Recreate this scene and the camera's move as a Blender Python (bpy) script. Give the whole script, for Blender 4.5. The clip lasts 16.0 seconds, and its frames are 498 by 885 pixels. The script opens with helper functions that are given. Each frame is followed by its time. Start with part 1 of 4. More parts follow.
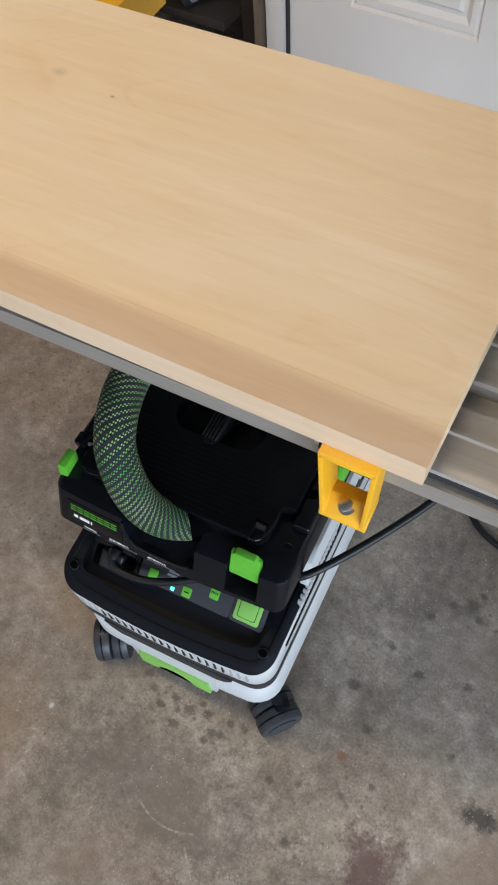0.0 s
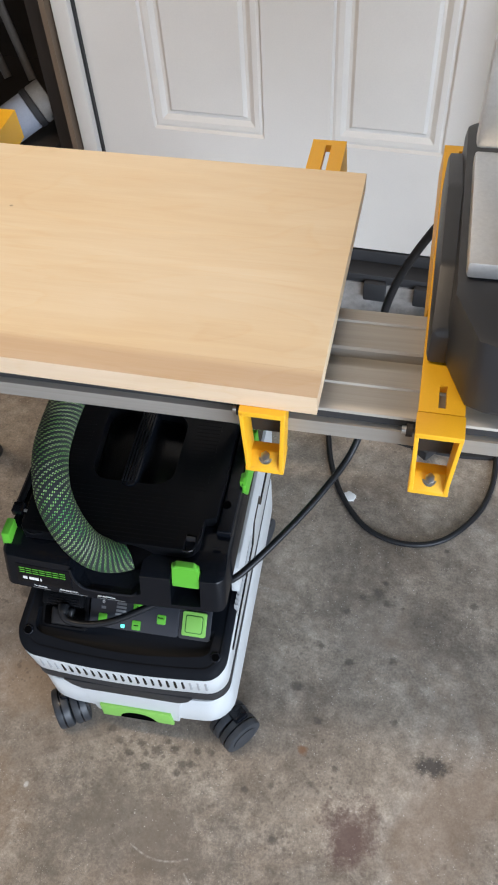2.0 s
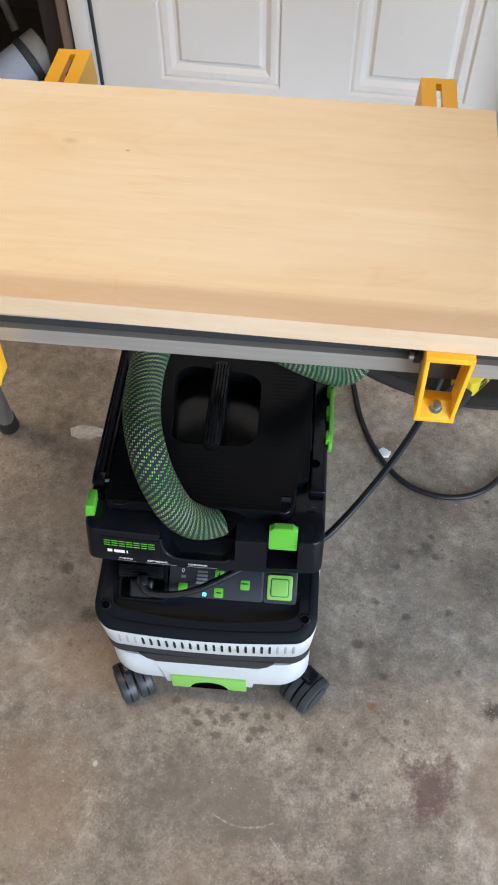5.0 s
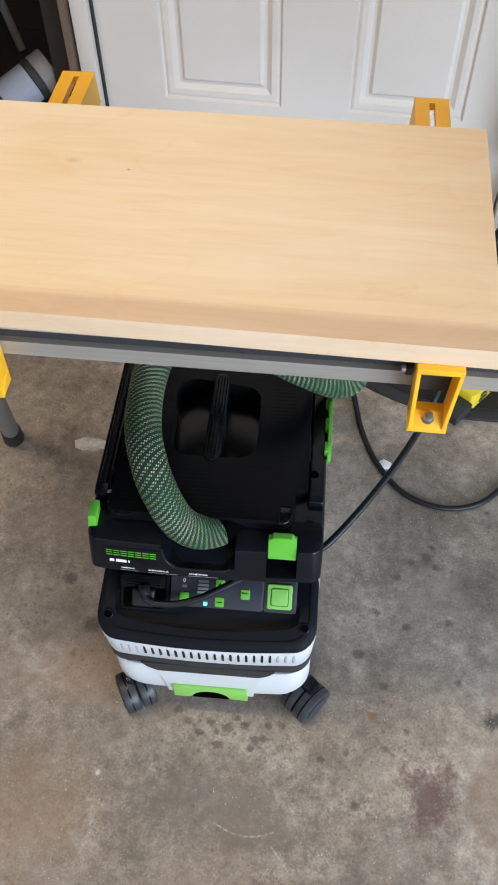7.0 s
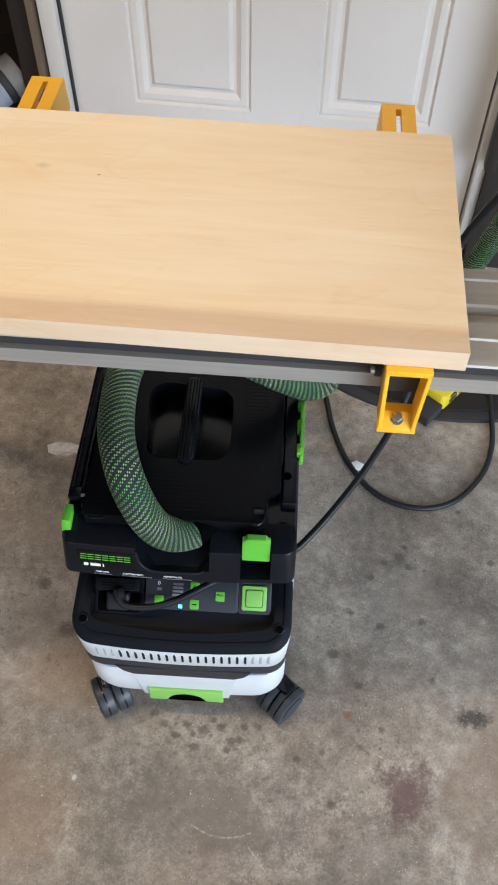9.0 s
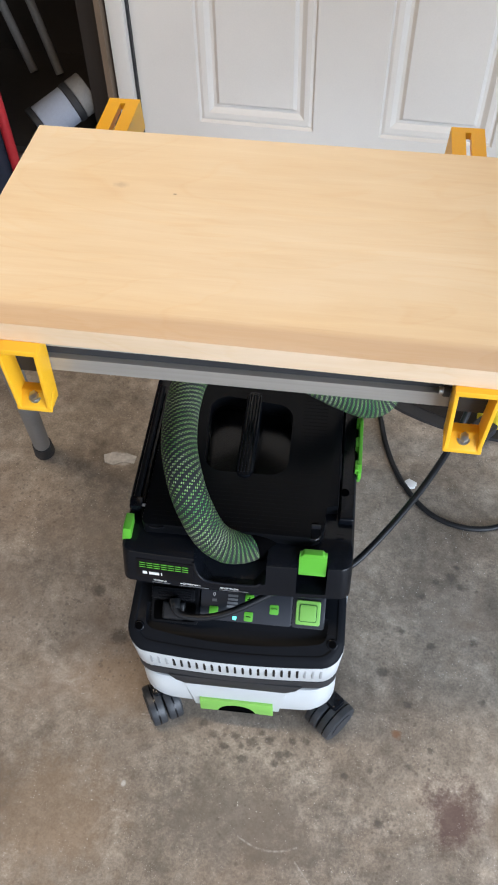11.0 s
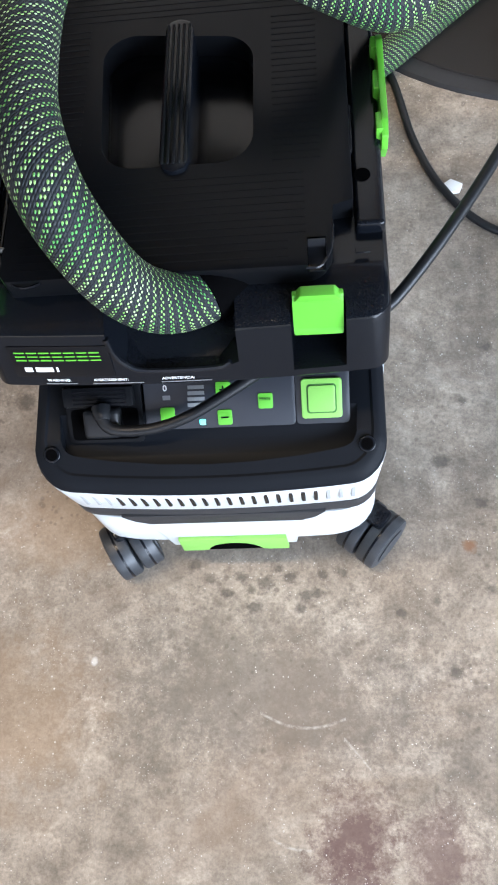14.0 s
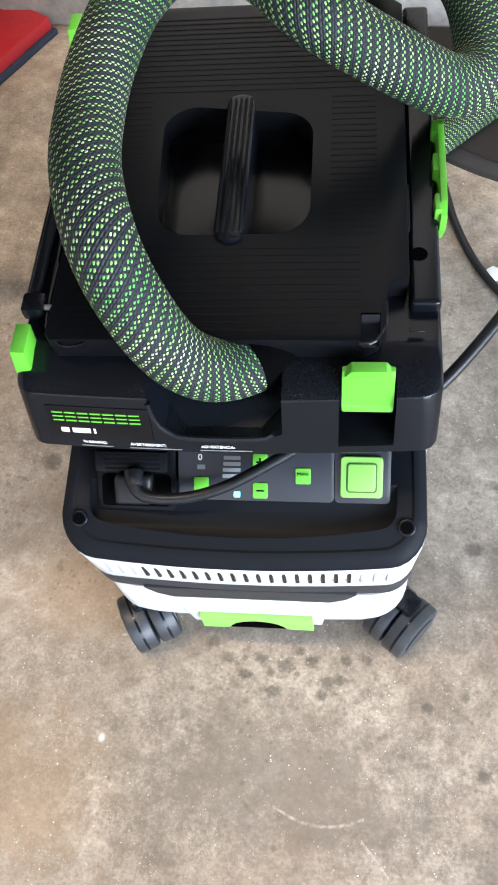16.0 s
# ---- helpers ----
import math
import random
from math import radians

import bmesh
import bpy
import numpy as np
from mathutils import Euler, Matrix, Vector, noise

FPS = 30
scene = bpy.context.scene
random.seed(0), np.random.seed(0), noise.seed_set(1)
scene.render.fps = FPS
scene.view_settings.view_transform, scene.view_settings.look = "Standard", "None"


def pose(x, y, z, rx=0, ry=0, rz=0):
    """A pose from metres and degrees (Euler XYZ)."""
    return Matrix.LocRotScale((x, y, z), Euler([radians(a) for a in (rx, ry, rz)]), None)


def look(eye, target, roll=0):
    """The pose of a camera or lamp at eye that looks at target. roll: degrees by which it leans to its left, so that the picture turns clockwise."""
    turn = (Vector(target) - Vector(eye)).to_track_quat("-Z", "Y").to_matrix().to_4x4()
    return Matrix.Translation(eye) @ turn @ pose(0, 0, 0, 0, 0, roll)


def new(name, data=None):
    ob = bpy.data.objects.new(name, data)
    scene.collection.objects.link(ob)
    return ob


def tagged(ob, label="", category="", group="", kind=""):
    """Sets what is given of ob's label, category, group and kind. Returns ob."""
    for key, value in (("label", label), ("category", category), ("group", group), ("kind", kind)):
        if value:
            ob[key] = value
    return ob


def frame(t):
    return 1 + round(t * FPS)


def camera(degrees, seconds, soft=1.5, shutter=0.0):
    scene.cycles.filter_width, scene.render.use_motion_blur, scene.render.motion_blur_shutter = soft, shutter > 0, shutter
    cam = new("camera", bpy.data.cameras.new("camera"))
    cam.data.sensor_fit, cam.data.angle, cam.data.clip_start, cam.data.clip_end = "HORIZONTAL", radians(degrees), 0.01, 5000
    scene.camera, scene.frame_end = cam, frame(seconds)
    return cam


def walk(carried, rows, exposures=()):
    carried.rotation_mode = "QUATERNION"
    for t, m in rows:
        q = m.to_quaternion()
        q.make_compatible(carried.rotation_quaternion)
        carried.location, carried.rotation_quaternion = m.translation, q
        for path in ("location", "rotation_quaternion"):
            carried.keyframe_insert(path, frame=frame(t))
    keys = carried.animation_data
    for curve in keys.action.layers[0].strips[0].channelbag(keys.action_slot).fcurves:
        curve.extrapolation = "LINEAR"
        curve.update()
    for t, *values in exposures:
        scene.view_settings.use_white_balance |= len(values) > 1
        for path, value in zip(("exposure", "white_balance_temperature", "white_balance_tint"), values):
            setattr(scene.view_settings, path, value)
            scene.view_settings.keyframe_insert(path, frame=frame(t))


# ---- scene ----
cam = camera(34.1, 16.0, soft=2.0)
EXPOSURES = [(0, 0.02, 6350, 15), (0.5, 0.07, 6350, 15), (1.0, 0.20, 6350, 15), (1.5, 0.22, 6350, 15), (2.0, 0.28, 6350, 15), (2.5, 0.34, 6300, 15), (3.5, 0.36, 6300, 15), (7.0, 0.36, 6300, 15), (8.0, 0.34, 6300, 15), (11.0, 0.38, 6350, 15), (11.5, 0.28, 6350, 15), (12.5, 0.42, 6350, 15), (13.2, 0.48, 6300, 14), (13.6, 0.68, 6250, 15), (14.0, 1.17, 6150, 15), (14.6, 1.18, 6150, 13), (15.2, 1.20, 6250, 14), (16, 1.38, 6400, 15)]
PATH = [
    (0, (0.318, -0.201, 1.244), (-0.288, 0.638, -0.467), -6.0),
    (0.5, (0.331, -0.217, 1.248), (-0.217, 0.694, -0.446), -6.5),
    (1, (0.325, -0.256, 1.261), (-0.195, 0.732, -0.398), -5.3),
    (1.5, (0.376, -0.346, 1.311), (-0.168, 0.706, -0.3), -5.7),
    (2, (0.348, -0.384, 1.328), (-0.035, 0.788, -0.247), -4.5),
    (2.5, (0.225, -0.418, 1.298), (-0.017, 0.765, -0.297), -4.5),
    (3, (0.169, -0.441, 1.277), (-0.014, 0.664, -0.38), -2.4),
    (3.5, (0.18, -0.442, 1.277), (0.015, 0.61, -0.416), -2.6),
    (4, (0.18, -0.447, 1.286), (0.016, 0.627, -0.393), -2.3),
    (4.5, (0.147, -0.424, 1.284), (-0.026, 0.678, -0.375), -1.1),
    (4.7, (0.144, -0.418, 1.297), (-0.039, 0.71, -0.344), -0.7),
    (6.8, (0.147, -0.428, 1.311), (-0.084, 0.75, -0.288), -0.8),
    (7, (0.154, -0.429, 1.314), (-0.06, 0.742, -0.293), -1.1),
    (7.5, (0.166, -0.423, 1.311), (0.004, 0.741, -0.307), -0.9),
    (8, (0.168, -0.431, 1.314), (0.03, 0.743, -0.3), 0.2),
    (8.2, (0.164, -0.434, 1.32), (0.037, 0.745, -0.29), 1.0),
    (10.3, (0.154, -0.429, 1.318), (-0.041, 0.76, -0.278), -0.2),
    (10.5, (0.157, -0.424, 1.318), (-0.038, 0.768, -0.275), 0.2),
    (11, (0.136, -0.445, 1.331), (-0.124, 0.752, -0.25), -1.6),
    (11.5, (0.143, -0.427, 1.285), (-0.219, 0.707, -0.322), -7.7),
    (12, (0.157, -0.392, 1.189), (-0.128, 0.601, -0.524), -8.0),
    (12.5, (0.161, -0.374, 1.154), (-0.05, 0.506, -0.629), -8.3),
    (13, (0.18, -0.35, 1.16), (-0.074, 0.521, -0.623), -11.5),
    (13.5, (0.188, -0.273, 1.056), (-0.127, 0.552, -0.738), -16.9),
    (14, (0.13, -0.227, 0.914), (-0.122, 0.503, -0.931), -15.6),
    (14.5, (0.112, -0.212, 0.879), (-0.124, 0.497, -0.976), -15.1),
    (15, (0.117, -0.211, 0.877), (-0.121, 0.541, -0.961), -13.2),
    (15.5, (0.118, -0.22, 0.887), (-0.132, 0.583, -0.928), -11.8),
    (16, (0.109, -0.219, 0.897), (-0.189, 0.667, -0.871), -11.5),
]
walk(cam, [(t, look(eye, target, roll)) for t, eye, target, roll in PATH], EXPOSURES)

# ---- light ----
world = bpy.data.worlds.new("sky")
scene.world = world
world.use_nodes = True
wn = world.node_tree
sky = wn.nodes.new("ShaderNodeTexSky")
sky.sky_type, sky.sun_disc = "NISHITA", False
sky.sun_elevation, sky.sun_rotation = radians(38), radians(200)
wn.links.new(sky.outputs[0], wn.nodes["Background"].inputs[0])
wn.nodes["Background"].inputs[1].default_value = 0.10
sun_data = bpy.data.lights.new("sun", "SUN")
sun_data.energy, sun_data.angle, sun_data.color = 1.0, radians(12), (1.0, 0.96, 0.9)
sun = new("sun", sun_data)
sun.matrix_world = look((-3, -9, 8), (0, -3, 0))
sky_lamp = bpy.data.lights.new("doorway_daylight", "AREA")
sky_lamp.shape, sky_lamp.size, sky_lamp.size_y = "RECTANGLE", 3.4, 2.0
sky_lamp.energy, sky_lamp.color = 222.0, (0.75, 0.88, 1.0)
day = new("doorway_daylight", sky_lamp)
day.matrix_world = look((3.1, -2.45, 1.20), (0.45, 0.2, 0.5))
ceiling_data = bpy.data.lights.new("ceiling_tube", "AREA")
ceiling_data.shape, ceiling_data.size, ceiling_data.size_y = "RECTANGLE", 1.8, 0.12
ceiling_data.energy, ceiling_data.color = 23.0, (1.0, 0.82, 0.58)
bulb = new("ceiling_tube", ceiling_data)
bulb.matrix_world = look((-0.75, -0.1, 2.5), (-0.75, -0.1, 0.0))


# ---- materials ----
class Nodes:
    def __init__(self, name):
        self.mat = bpy.data.materials.new(name)
        self.mat.use_nodes = True
        self.tree = self.mat.node_tree
        self.bsdf = self.tree.nodes["Principled BSDF"]

    def add(self, kind, **values):
        node = self.tree.nodes.new(kind)
        for key, value in values.items():
            if key == "operation":
                node.operation = value
            elif key == "blend":
                node.data_type, node.blend_type = "RGBA", value
            elif key == "bands":
                node.bands_direction = value
        return node

    def link(self, a, b):
        self.tree.links.new(a, b)

    def coords(self, scale=(1, 1, 1), kind="Object", turn=(0, 0, 0)):
        tc, mp = self.add("ShaderNodeTexCoord"), self.add("ShaderNodeMapping")
        mp.inputs["Scale"].default_value = scale
        mp.inputs["Rotation"].default_value = turn
        self.link(tc.outputs[kind], mp.inputs["Vector"])
        return mp.outputs[0]

    def noise(self, vector, scale, detail=4, rough=0.55, warp=0.0):
        n = self.add("ShaderNodeTexNoise")
        n.inputs["Scale"].default_value, n.inputs["Detail"].default_value = scale, detail
        n.inputs["Roughness"].default_value, n.inputs["Distortion"].default_value = rough, warp
        self.link(vector, n.inputs["Vector"])
        return n.outputs[0]

    def ramp(self, value, *stops):
        r = self.add("ShaderNodeValToRGB")
        ramp = r.color_ramp
        while len(ramp.elements) < len(stops):
            ramp.elements.new(0.5)
        for el, (at, colour) in zip(ramp.elements, stops):
            el.position = at
            el.color = (*colour, 1) if len(colour) == 3 else (colour[0],) * 3 + (1,)
        self.link(value, r.inputs[0])
        return r.outputs[0]

    def math(self, op, a, b=0.0, c=0.0):
        m = self.add("ShaderNodeMath", operation=op)
        for slot, v in zip(m.inputs, (a, b, c)):
            if isinstance(v, (int, float)):
                slot.default_value = v
            else:
                self.link(v, slot)
        return m.outputs[0]

    def mix(self, fac, a, b, blend="MIX"):
        m = self.add("ShaderNodeMix", blend=blend)
        for slot, v in ((m.inputs[0], fac), (m.inputs[6], a), (m.inputs[7], b)):
            if isinstance(v, (int, float)):
                slot.default_value = v
            elif isinstance(v, tuple):
                slot.default_value = (*v, 1)
            else:
                self.link(v, slot)
        return m.outputs[2]

    def bump(self, height, strength=0.2, distance=0.002):
        b = self.add("ShaderNodeBump")
        b.inputs["Strength"].default_value, b.inputs["Distance"].default_value = strength, distance
        self.link(height, b.inputs["Height"])
        self.link(b.outputs[0], self.bsdf.inputs["Normal"])

    def set(self, rough=None, metal=None, colour=None, spec=None):
        for key, v in (("Roughness", rough), ("Metallic", metal), ("Base Color", colour), ("Specular IOR Level", spec)):
            if v is None:
                continue
            if isinstance(v, (int, float)):
                self.bsdf.inputs[key].default_value = v
            elif isinstance(v, tuple):
                self.bsdf.inputs[key].default_value = (*v, 1)
            else:
                self.link(v, self.bsdf.inputs[key])


def plain(name, colour, rough=0.5, metal=0.0, vary=0.12, grain=180.0, bump=0.08, patch=9.0, spec=0.5, stretch=(1, 1, 1)):
    """A surface with soft patches, fine grain and relief, in real-world size."""
    n = Nodes(name)
    v = n.coords(stretch)
    big, fine = n.noise(v, patch, 3), n.noise(v, grain, 5, 0.65)
    both = n.math("MULTIPLY_ADD", fine, 0.5, n.math("MULTIPLY", big, 0.5))
    lo, hi = tuple(c * (1 - vary) for c in colour), tuple(min(1, c * (1 + vary)) for c in colour)
    n.set(colour=n.ramp(both, (0.3, lo), (0.7, hi)), metal=metal, spec=spec)
    n.set(rough=n.math("MULTIPLY_ADD", both, 0.3 * rough, rough * 0.85))
    n.bump(fine, bump, 0.0006)
    return n.mat


def concrete():
    n = Nodes("stained_concrete")
    v = n.coords()
    cloud, mid, fine = n.noise(v, 3.2, 6, 0.62, 0.5), n.noise(v, 9, 6, 0.65), n.noise(v, 240, 6, 0.75)
    base = n.ramp(cloud, (0.32, (0.160, 0.130, 0.100)), (0.50, (0.305, 0.266, 0.220)), (0.66, (0.45, 0.412, 0.362)))
    base = n.mix(0.75, base, n.ramp(mid, (0.32, (0.28, 0.27, 0.26)), (0.68, (0.74, 0.72, 0.70))), "OVERLAY")
    base = n.mix(0.6, base, n.ramp(fine, (0.30, (0.22,)), (0.70, (0.78,))), "OVERLAY")
    base = n.mix(0.6, base, n.ramp(n.noise(v, 48, 5, 0.7), (0.34, (0.30,)), (0.66, (0.70,))), "OVERLAY")
    # rusty tint in broad patches
    rust = n.ramp(n.noise(v, 3.1, 5, 0.6, 0.6), (0.48, (0.0,)), (0.66, (0.65,)))
    base = n.mix(rust, base, (0.20, 0.135, 0.085))
    tc = n.add("ShaderNodeTexCoord").outputs["Object"]
    sep = n.add("ShaderNodeSeparateXYZ")
    n.link(tc, sep.inputs[0])
    wob, edge = n.noise(v, 24, 5, 0.7), n.noise(v, 120, 4, 0.7)

    def far(x, y, rx, ry):
        dx = n.math("DIVIDE", n.math("SUBTRACT", sep.outputs[0], x), rx)
        dy = n.math("DIVIDE", n.math("SUBTRACT", sep.outputs[1], y), ry)
        return n.math("SQRT", n.math("ADD", n.math("MULTIPLY", dx, dx), n.math("MULTIPLY", dy, dy)))

    # broad stains with a place and shape of their own
    ragged = n.math("ADD", n.math("MULTIPLY_ADD", wob, 1.8, -0.9), n.math("MULTIPLY_ADD", edge, 1.1, -0.55))
    for x, y, rx, ry, amount, kind in PATCHES:
        d = n.math("ADD", far(x, y, rx, ry), ragged)
        base = n.mix(n.ramp(d, (0.35, (amount,)), (1.25, (0.0,))), base, TINTS[kind])
    # round oil drips
    rim = n.math("ADD", n.math("MULTIPLY_ADD", edge, 0.7, -0.35), n.math("MULTIPLY_ADD", wob, 1.6, -0.8))
    wet = 0.0
    for x, y, r in DRIPS + SPLASHES:
        wet = n.math("MAXIMUM", wet, n.ramp(n.math("ADD", far(x, y, r, r * 0.85), rim), (0.45, (0.60,)), (1.25, (0.0,))))
    base = n.mix(wet, base, (0.062, 0.054, 0.046))
    # fine spatter nearby
    for scale, lo, hi, keep in ((60, 0.18, 0.30, 0.47), (95, 0.18, 0.30, 0.50)):
        vor = n.add("ShaderNodeTexVoronoi")
        vor.inputs["Scale"].default_value = scale
        n.link(v, vor.inputs["Vector"])
        drop = n.ramp(n.math("ADD", vor.outputs["Distance"], n.math("MULTIPLY", n.noise(v, 90, 3), 0.12)), (lo, (1.0,)), (hi, (0.0,)))
        where = n.ramp(n.noise(v, 5.0, 4), (keep, (0.0,)), (keep + 0.10, (0.42,)))
        base = n.mix(n.math("MULTIPLY", drop, where), base, (0.085, 0.070, 0.056))
    # pale scratches
    for x, y, tilt, length, bend in ((0.088, -0.189, 0.0, 0.046, 6.0), (0.152, -0.215, -1.0, 0.032, 0.0), (0.085, -0.305, -0.15, 0.022, 9.0), (-0.12, -0.02, 0.3, 0.030, 4.0)):
        dx, dy = n.math("SUBTRACT", sep.outputs[0], x), n.math("SUBTRACT", sep.outputs[1], y)
        line = n.math("SUBTRACT", n.math("SUBTRACT", dy, n.math("MULTIPLY", dx, tilt)), n.math("MULTIPLY", n.math("MULTIPLY", dx, dx), bend))
        thin = n.ramp(n.math("MULTIPLY", n.math("ABSOLUTE", line), 100.0), (0.05, (1.0,)), (0.22, (0.0,)))
        ends = n.math("LESS_THAN", n.math("ABSOLUTE", dx), length if tilt > -0.5 else length * 0.6)
        worn = n.ramp(edge, (0.42, (0.05,)), (0.62, (0.50,)))
        base = n.mix(n.math("MULTIPLY", n.math("MULTIPLY", thin, ends), worn), base, (0.58, 0.55, 0.50))
    # pale grit and specks
    for scale, lo, hi, keep, power in ((70, 0.05, 0.09, 0.50, 0.75), (150, 0.07, 0.13, 0.46, 0.9), (300, 0.10, 0.20, 0.50, 0.5)):
        grit = n.add("ShaderNodeTexVoronoi")
        grit.inputs["Scale"].default_value = scale
        n.link(v, grit.inputs["Vector"])
        spot = n.math("MULTIPLY", n.ramp(grit.outputs["Distance"], (lo, (1.0,)), (hi, (0.0,))), n.ramp(n.noise(v, 11 + scale * 0.05, 4), (keep, (0.0,)), (keep + 0.12, (power,))))
        base = n.mix(spot, base, (0.74, 0.71, 0.66))
    n.set(colour=base, rough=n.ramp(mid, (0.3, (0.48,)), (0.7, (0.72,))), spec=0.45)
    n.bump(n.math("ADD", n.math("MULTIPLY", fine, 0.6), n.math("MULTIPLY", mid, 0.8)), 0.18, 0.002)
    return n.mat


def maple(name, light, dark, edge=False):
    n = Nodes(name)
    v = n.coords((2.2, 26, 26) if not edge else (3, 60, 90))
    w = n.coords((1.0, 3.2, 3.2))
    wavy = n.noise(w, 2.4, 3, 0.5, 1.2)
    grain, streak = n.noise(v, 3.0, 6, 0.6, 0.7), n.noise(n.coords((4, 160, 160)), 5, 3, 0.6)
    rings = n.ramp(n.math("FRACT", n.math("MULTIPLY", wavy, 9.0)), (0.0, (0.40,)), (0.12, (0.5,)), (0.9, (0.55,)), (1.0, (0.40,)))
    base = n.ramp(grain, (0.25, dark), (0.75, light))
    base = n.mix(0.30, base, rings, "OVERLAY")
    base = n.mix(0.10, base, n.ramp(streak, (0.3, (0.3,)), (0.7, (0.7,))), "OVERLAY")
    blotch = n.ramp(n.noise(w, 3.5, 3), (0.35, (0.42,)), (0.65, (0.58,)))
    base = n.mix(0.5, base, blotch, "OVERLAY")
    if not edge:
        sep = n.add("ShaderNodeSeparateXYZ")
        n.link(n.add("ShaderNodeTexCoord").outputs["Object"], sep.inputs[0])
        for x, y, r in ((-0.077, 0.173, 0.0030), (-0.134, 0.182, 0.010)):
            dx, dy = n.math("SUBTRACT", sep.outputs[0], x), n.math("MULTIPLY", n.math("SUBTRACT", sep.outputs[1], y), 1.6)
            d = n.math("DIVIDE", n.math("SQRT", n.math("ADD", n.math("MULTIPLY", dx, dx), n.math("MULTIPLY", dy, dy))), r)
            d = n.math("ADD", d, n.math("MULTIPLY_ADD", n.noise(n.coords(), 300, 3), 0.8, -0.4))
            base = n.mix(n.ramp(d, (0.2, (0.6 if r < 0.008 else 0.22,)), (1.0, (0.0,))), base, (0.20, 0.12, 0.06))
        # darker band along the front edge, fading out a few millimetres behind it
        tone = n.ramp(n.math("MULTIPLY_ADD", sep.outputs[1], 20.0, 0.5), (0.44, (1.0,)), (0.62, (0.0,)))
        base = n.mix(tone, base, n.mix(1.0, base, (0.80, 0.735, 0.72), "MULTIPLY"))
    n.set(colour=base, rough=0.42, spec=0.4)
    n.bump(streak, 0.06, 0.0005)
    return n.mat


def braid():
    """Woven hose sleeve: dark bands and bands of short bright threads, wound round the hose."""
    n = Nodes("braided_sleeve")
    uv = n.add("ShaderNodeUVMap")
    sep = n.add("ShaderNodeSeparateXYZ")
    n.link(uv.outputs[0], sep.inputs[0])
    u, v = sep.outputs[0], sep.outputs[1]
    p = n.math("ADD", n.math("DIVIDE", v, 0.0070), n.math("MULTIPLY", u, -10.0))
    band = n.math("FRACT", p)
    row = n.math("FRACT", n.math("MULTIPLY", p, 4.0))
    stag = n.math("MULTIPLY", n.math("FLOOR", n.math("MULTIPLY", p, 4.0)), 0.5)
    dash = n.math("FRACT", n.math("ADD", n.math("MULTIPLY_ADD", v, 60.0, n.math("MULTIPLY", u, 32.0)), stag))
    lit = n.math("LESS_THAN", band, 0.5)
    off_row, off_dash = n.math("ABSOLUTE", n.math("SUBTRACT", row, 0.5)), n.math("ABSOLUTE", n.math("SUBTRACT", dash, 0.5))
    spot = n.math("SQRT", n.math("ADD", n.math("POWER", n.math("DIVIDE", off_row, 0.44), 2.0), n.math("POWER", n.math("DIVIDE", off_dash, 0.24), 2.0)))
    on = n.math("LESS_THAN", n.math("ADD", spot, n.math("MULTIPLY_ADD", n.noise(n.coords(), 900, 2), 0.7, -0.35)), 1.0)
    thread = n.math("MULTIPLY", lit, on)
    kind = n.math("ADD", n.math("MULTIPLY", n.noise(n.coords(), 24, 2), 0.5), n.math("MULTIPLY", n.noise(n.coords(), 420, 2), 0.5))
    bright = n.ramp(kind, (0.40, (0.09, 0.36, 0.09)), (0.50, (0.28, 0.52, 0.14)), (0.60, (0.52, 0.65, 0.38)))
    dark = n.ramp(n.noise(n.coords(), 500, 3), (0.3, (0.006, 0.008, 0.010)), (0.7, (0.020, 0.025, 0.029)))
    dark = n.mix(n.math("MULTIPLY", on, 0.7), dark, (0.026, 0.032, 0.036))
    n.set(colour=n.mix(thread, dark, bright), rough=0.6, spec=0.3)
    weave = n.math("MULTIPLY", n.math("SINE", n.math("MULTIPLY", row, math.pi)), n.math("SINE", n.math("MULTIPLY", dash, math.pi)))
    n.bump(weave, 0.6, 0.0012)
    return n.mat


TINTS = {"grime": (0.135, 0.118, 0.100), "red": (0.120, 0.068, 0.060), "oil": (0.045, 0.042, 0.040), "rust": (0.22, 0.105, 0.05), "tan": (0.33, 0.225, 0.135), "pale": (0.66, 0.64, 0.60)}
PATCHES = [
    (0.04, -0.15, 0.24, 0.11, 0.55, "grime"), (-0.30, 0.30, 0.20, 0.14, 0.40, "grime"), (0.36, 0.26, 0.18, 0.12, 0.30, "grime"), (0.30, -0.20, 0.14, 0.10, 0.30, "grime"),
    (0.362, -0.088, 0.050, 0.065, 0.80, "red"), (0.146, -0.285, 0.048, 0.055, 0.85, "red"), (0.234, -0.300, 0.045, 0.060, 0.70, "red"), (0.15, -0.345, 0.05, 0.06, 0.75, "red"),
    (0.464, 0.042, 0.036, 0.020, 0.85, "oil"), (0.265, 0.020, 0.010, 0.009, 0.80, "rust"),
    (-0.25, -0.20, 0.14, 0.12, 0.45, "tan"), (-0.20, 0.03, 0.09, 0.09, 0.40, "tan"), (-0.148, -0.136, 0.0045, 0.0055, 0.8, "pale"),
    (-0.335, 0.475, 0.028, 0.020, 0.85, "pale"),
]
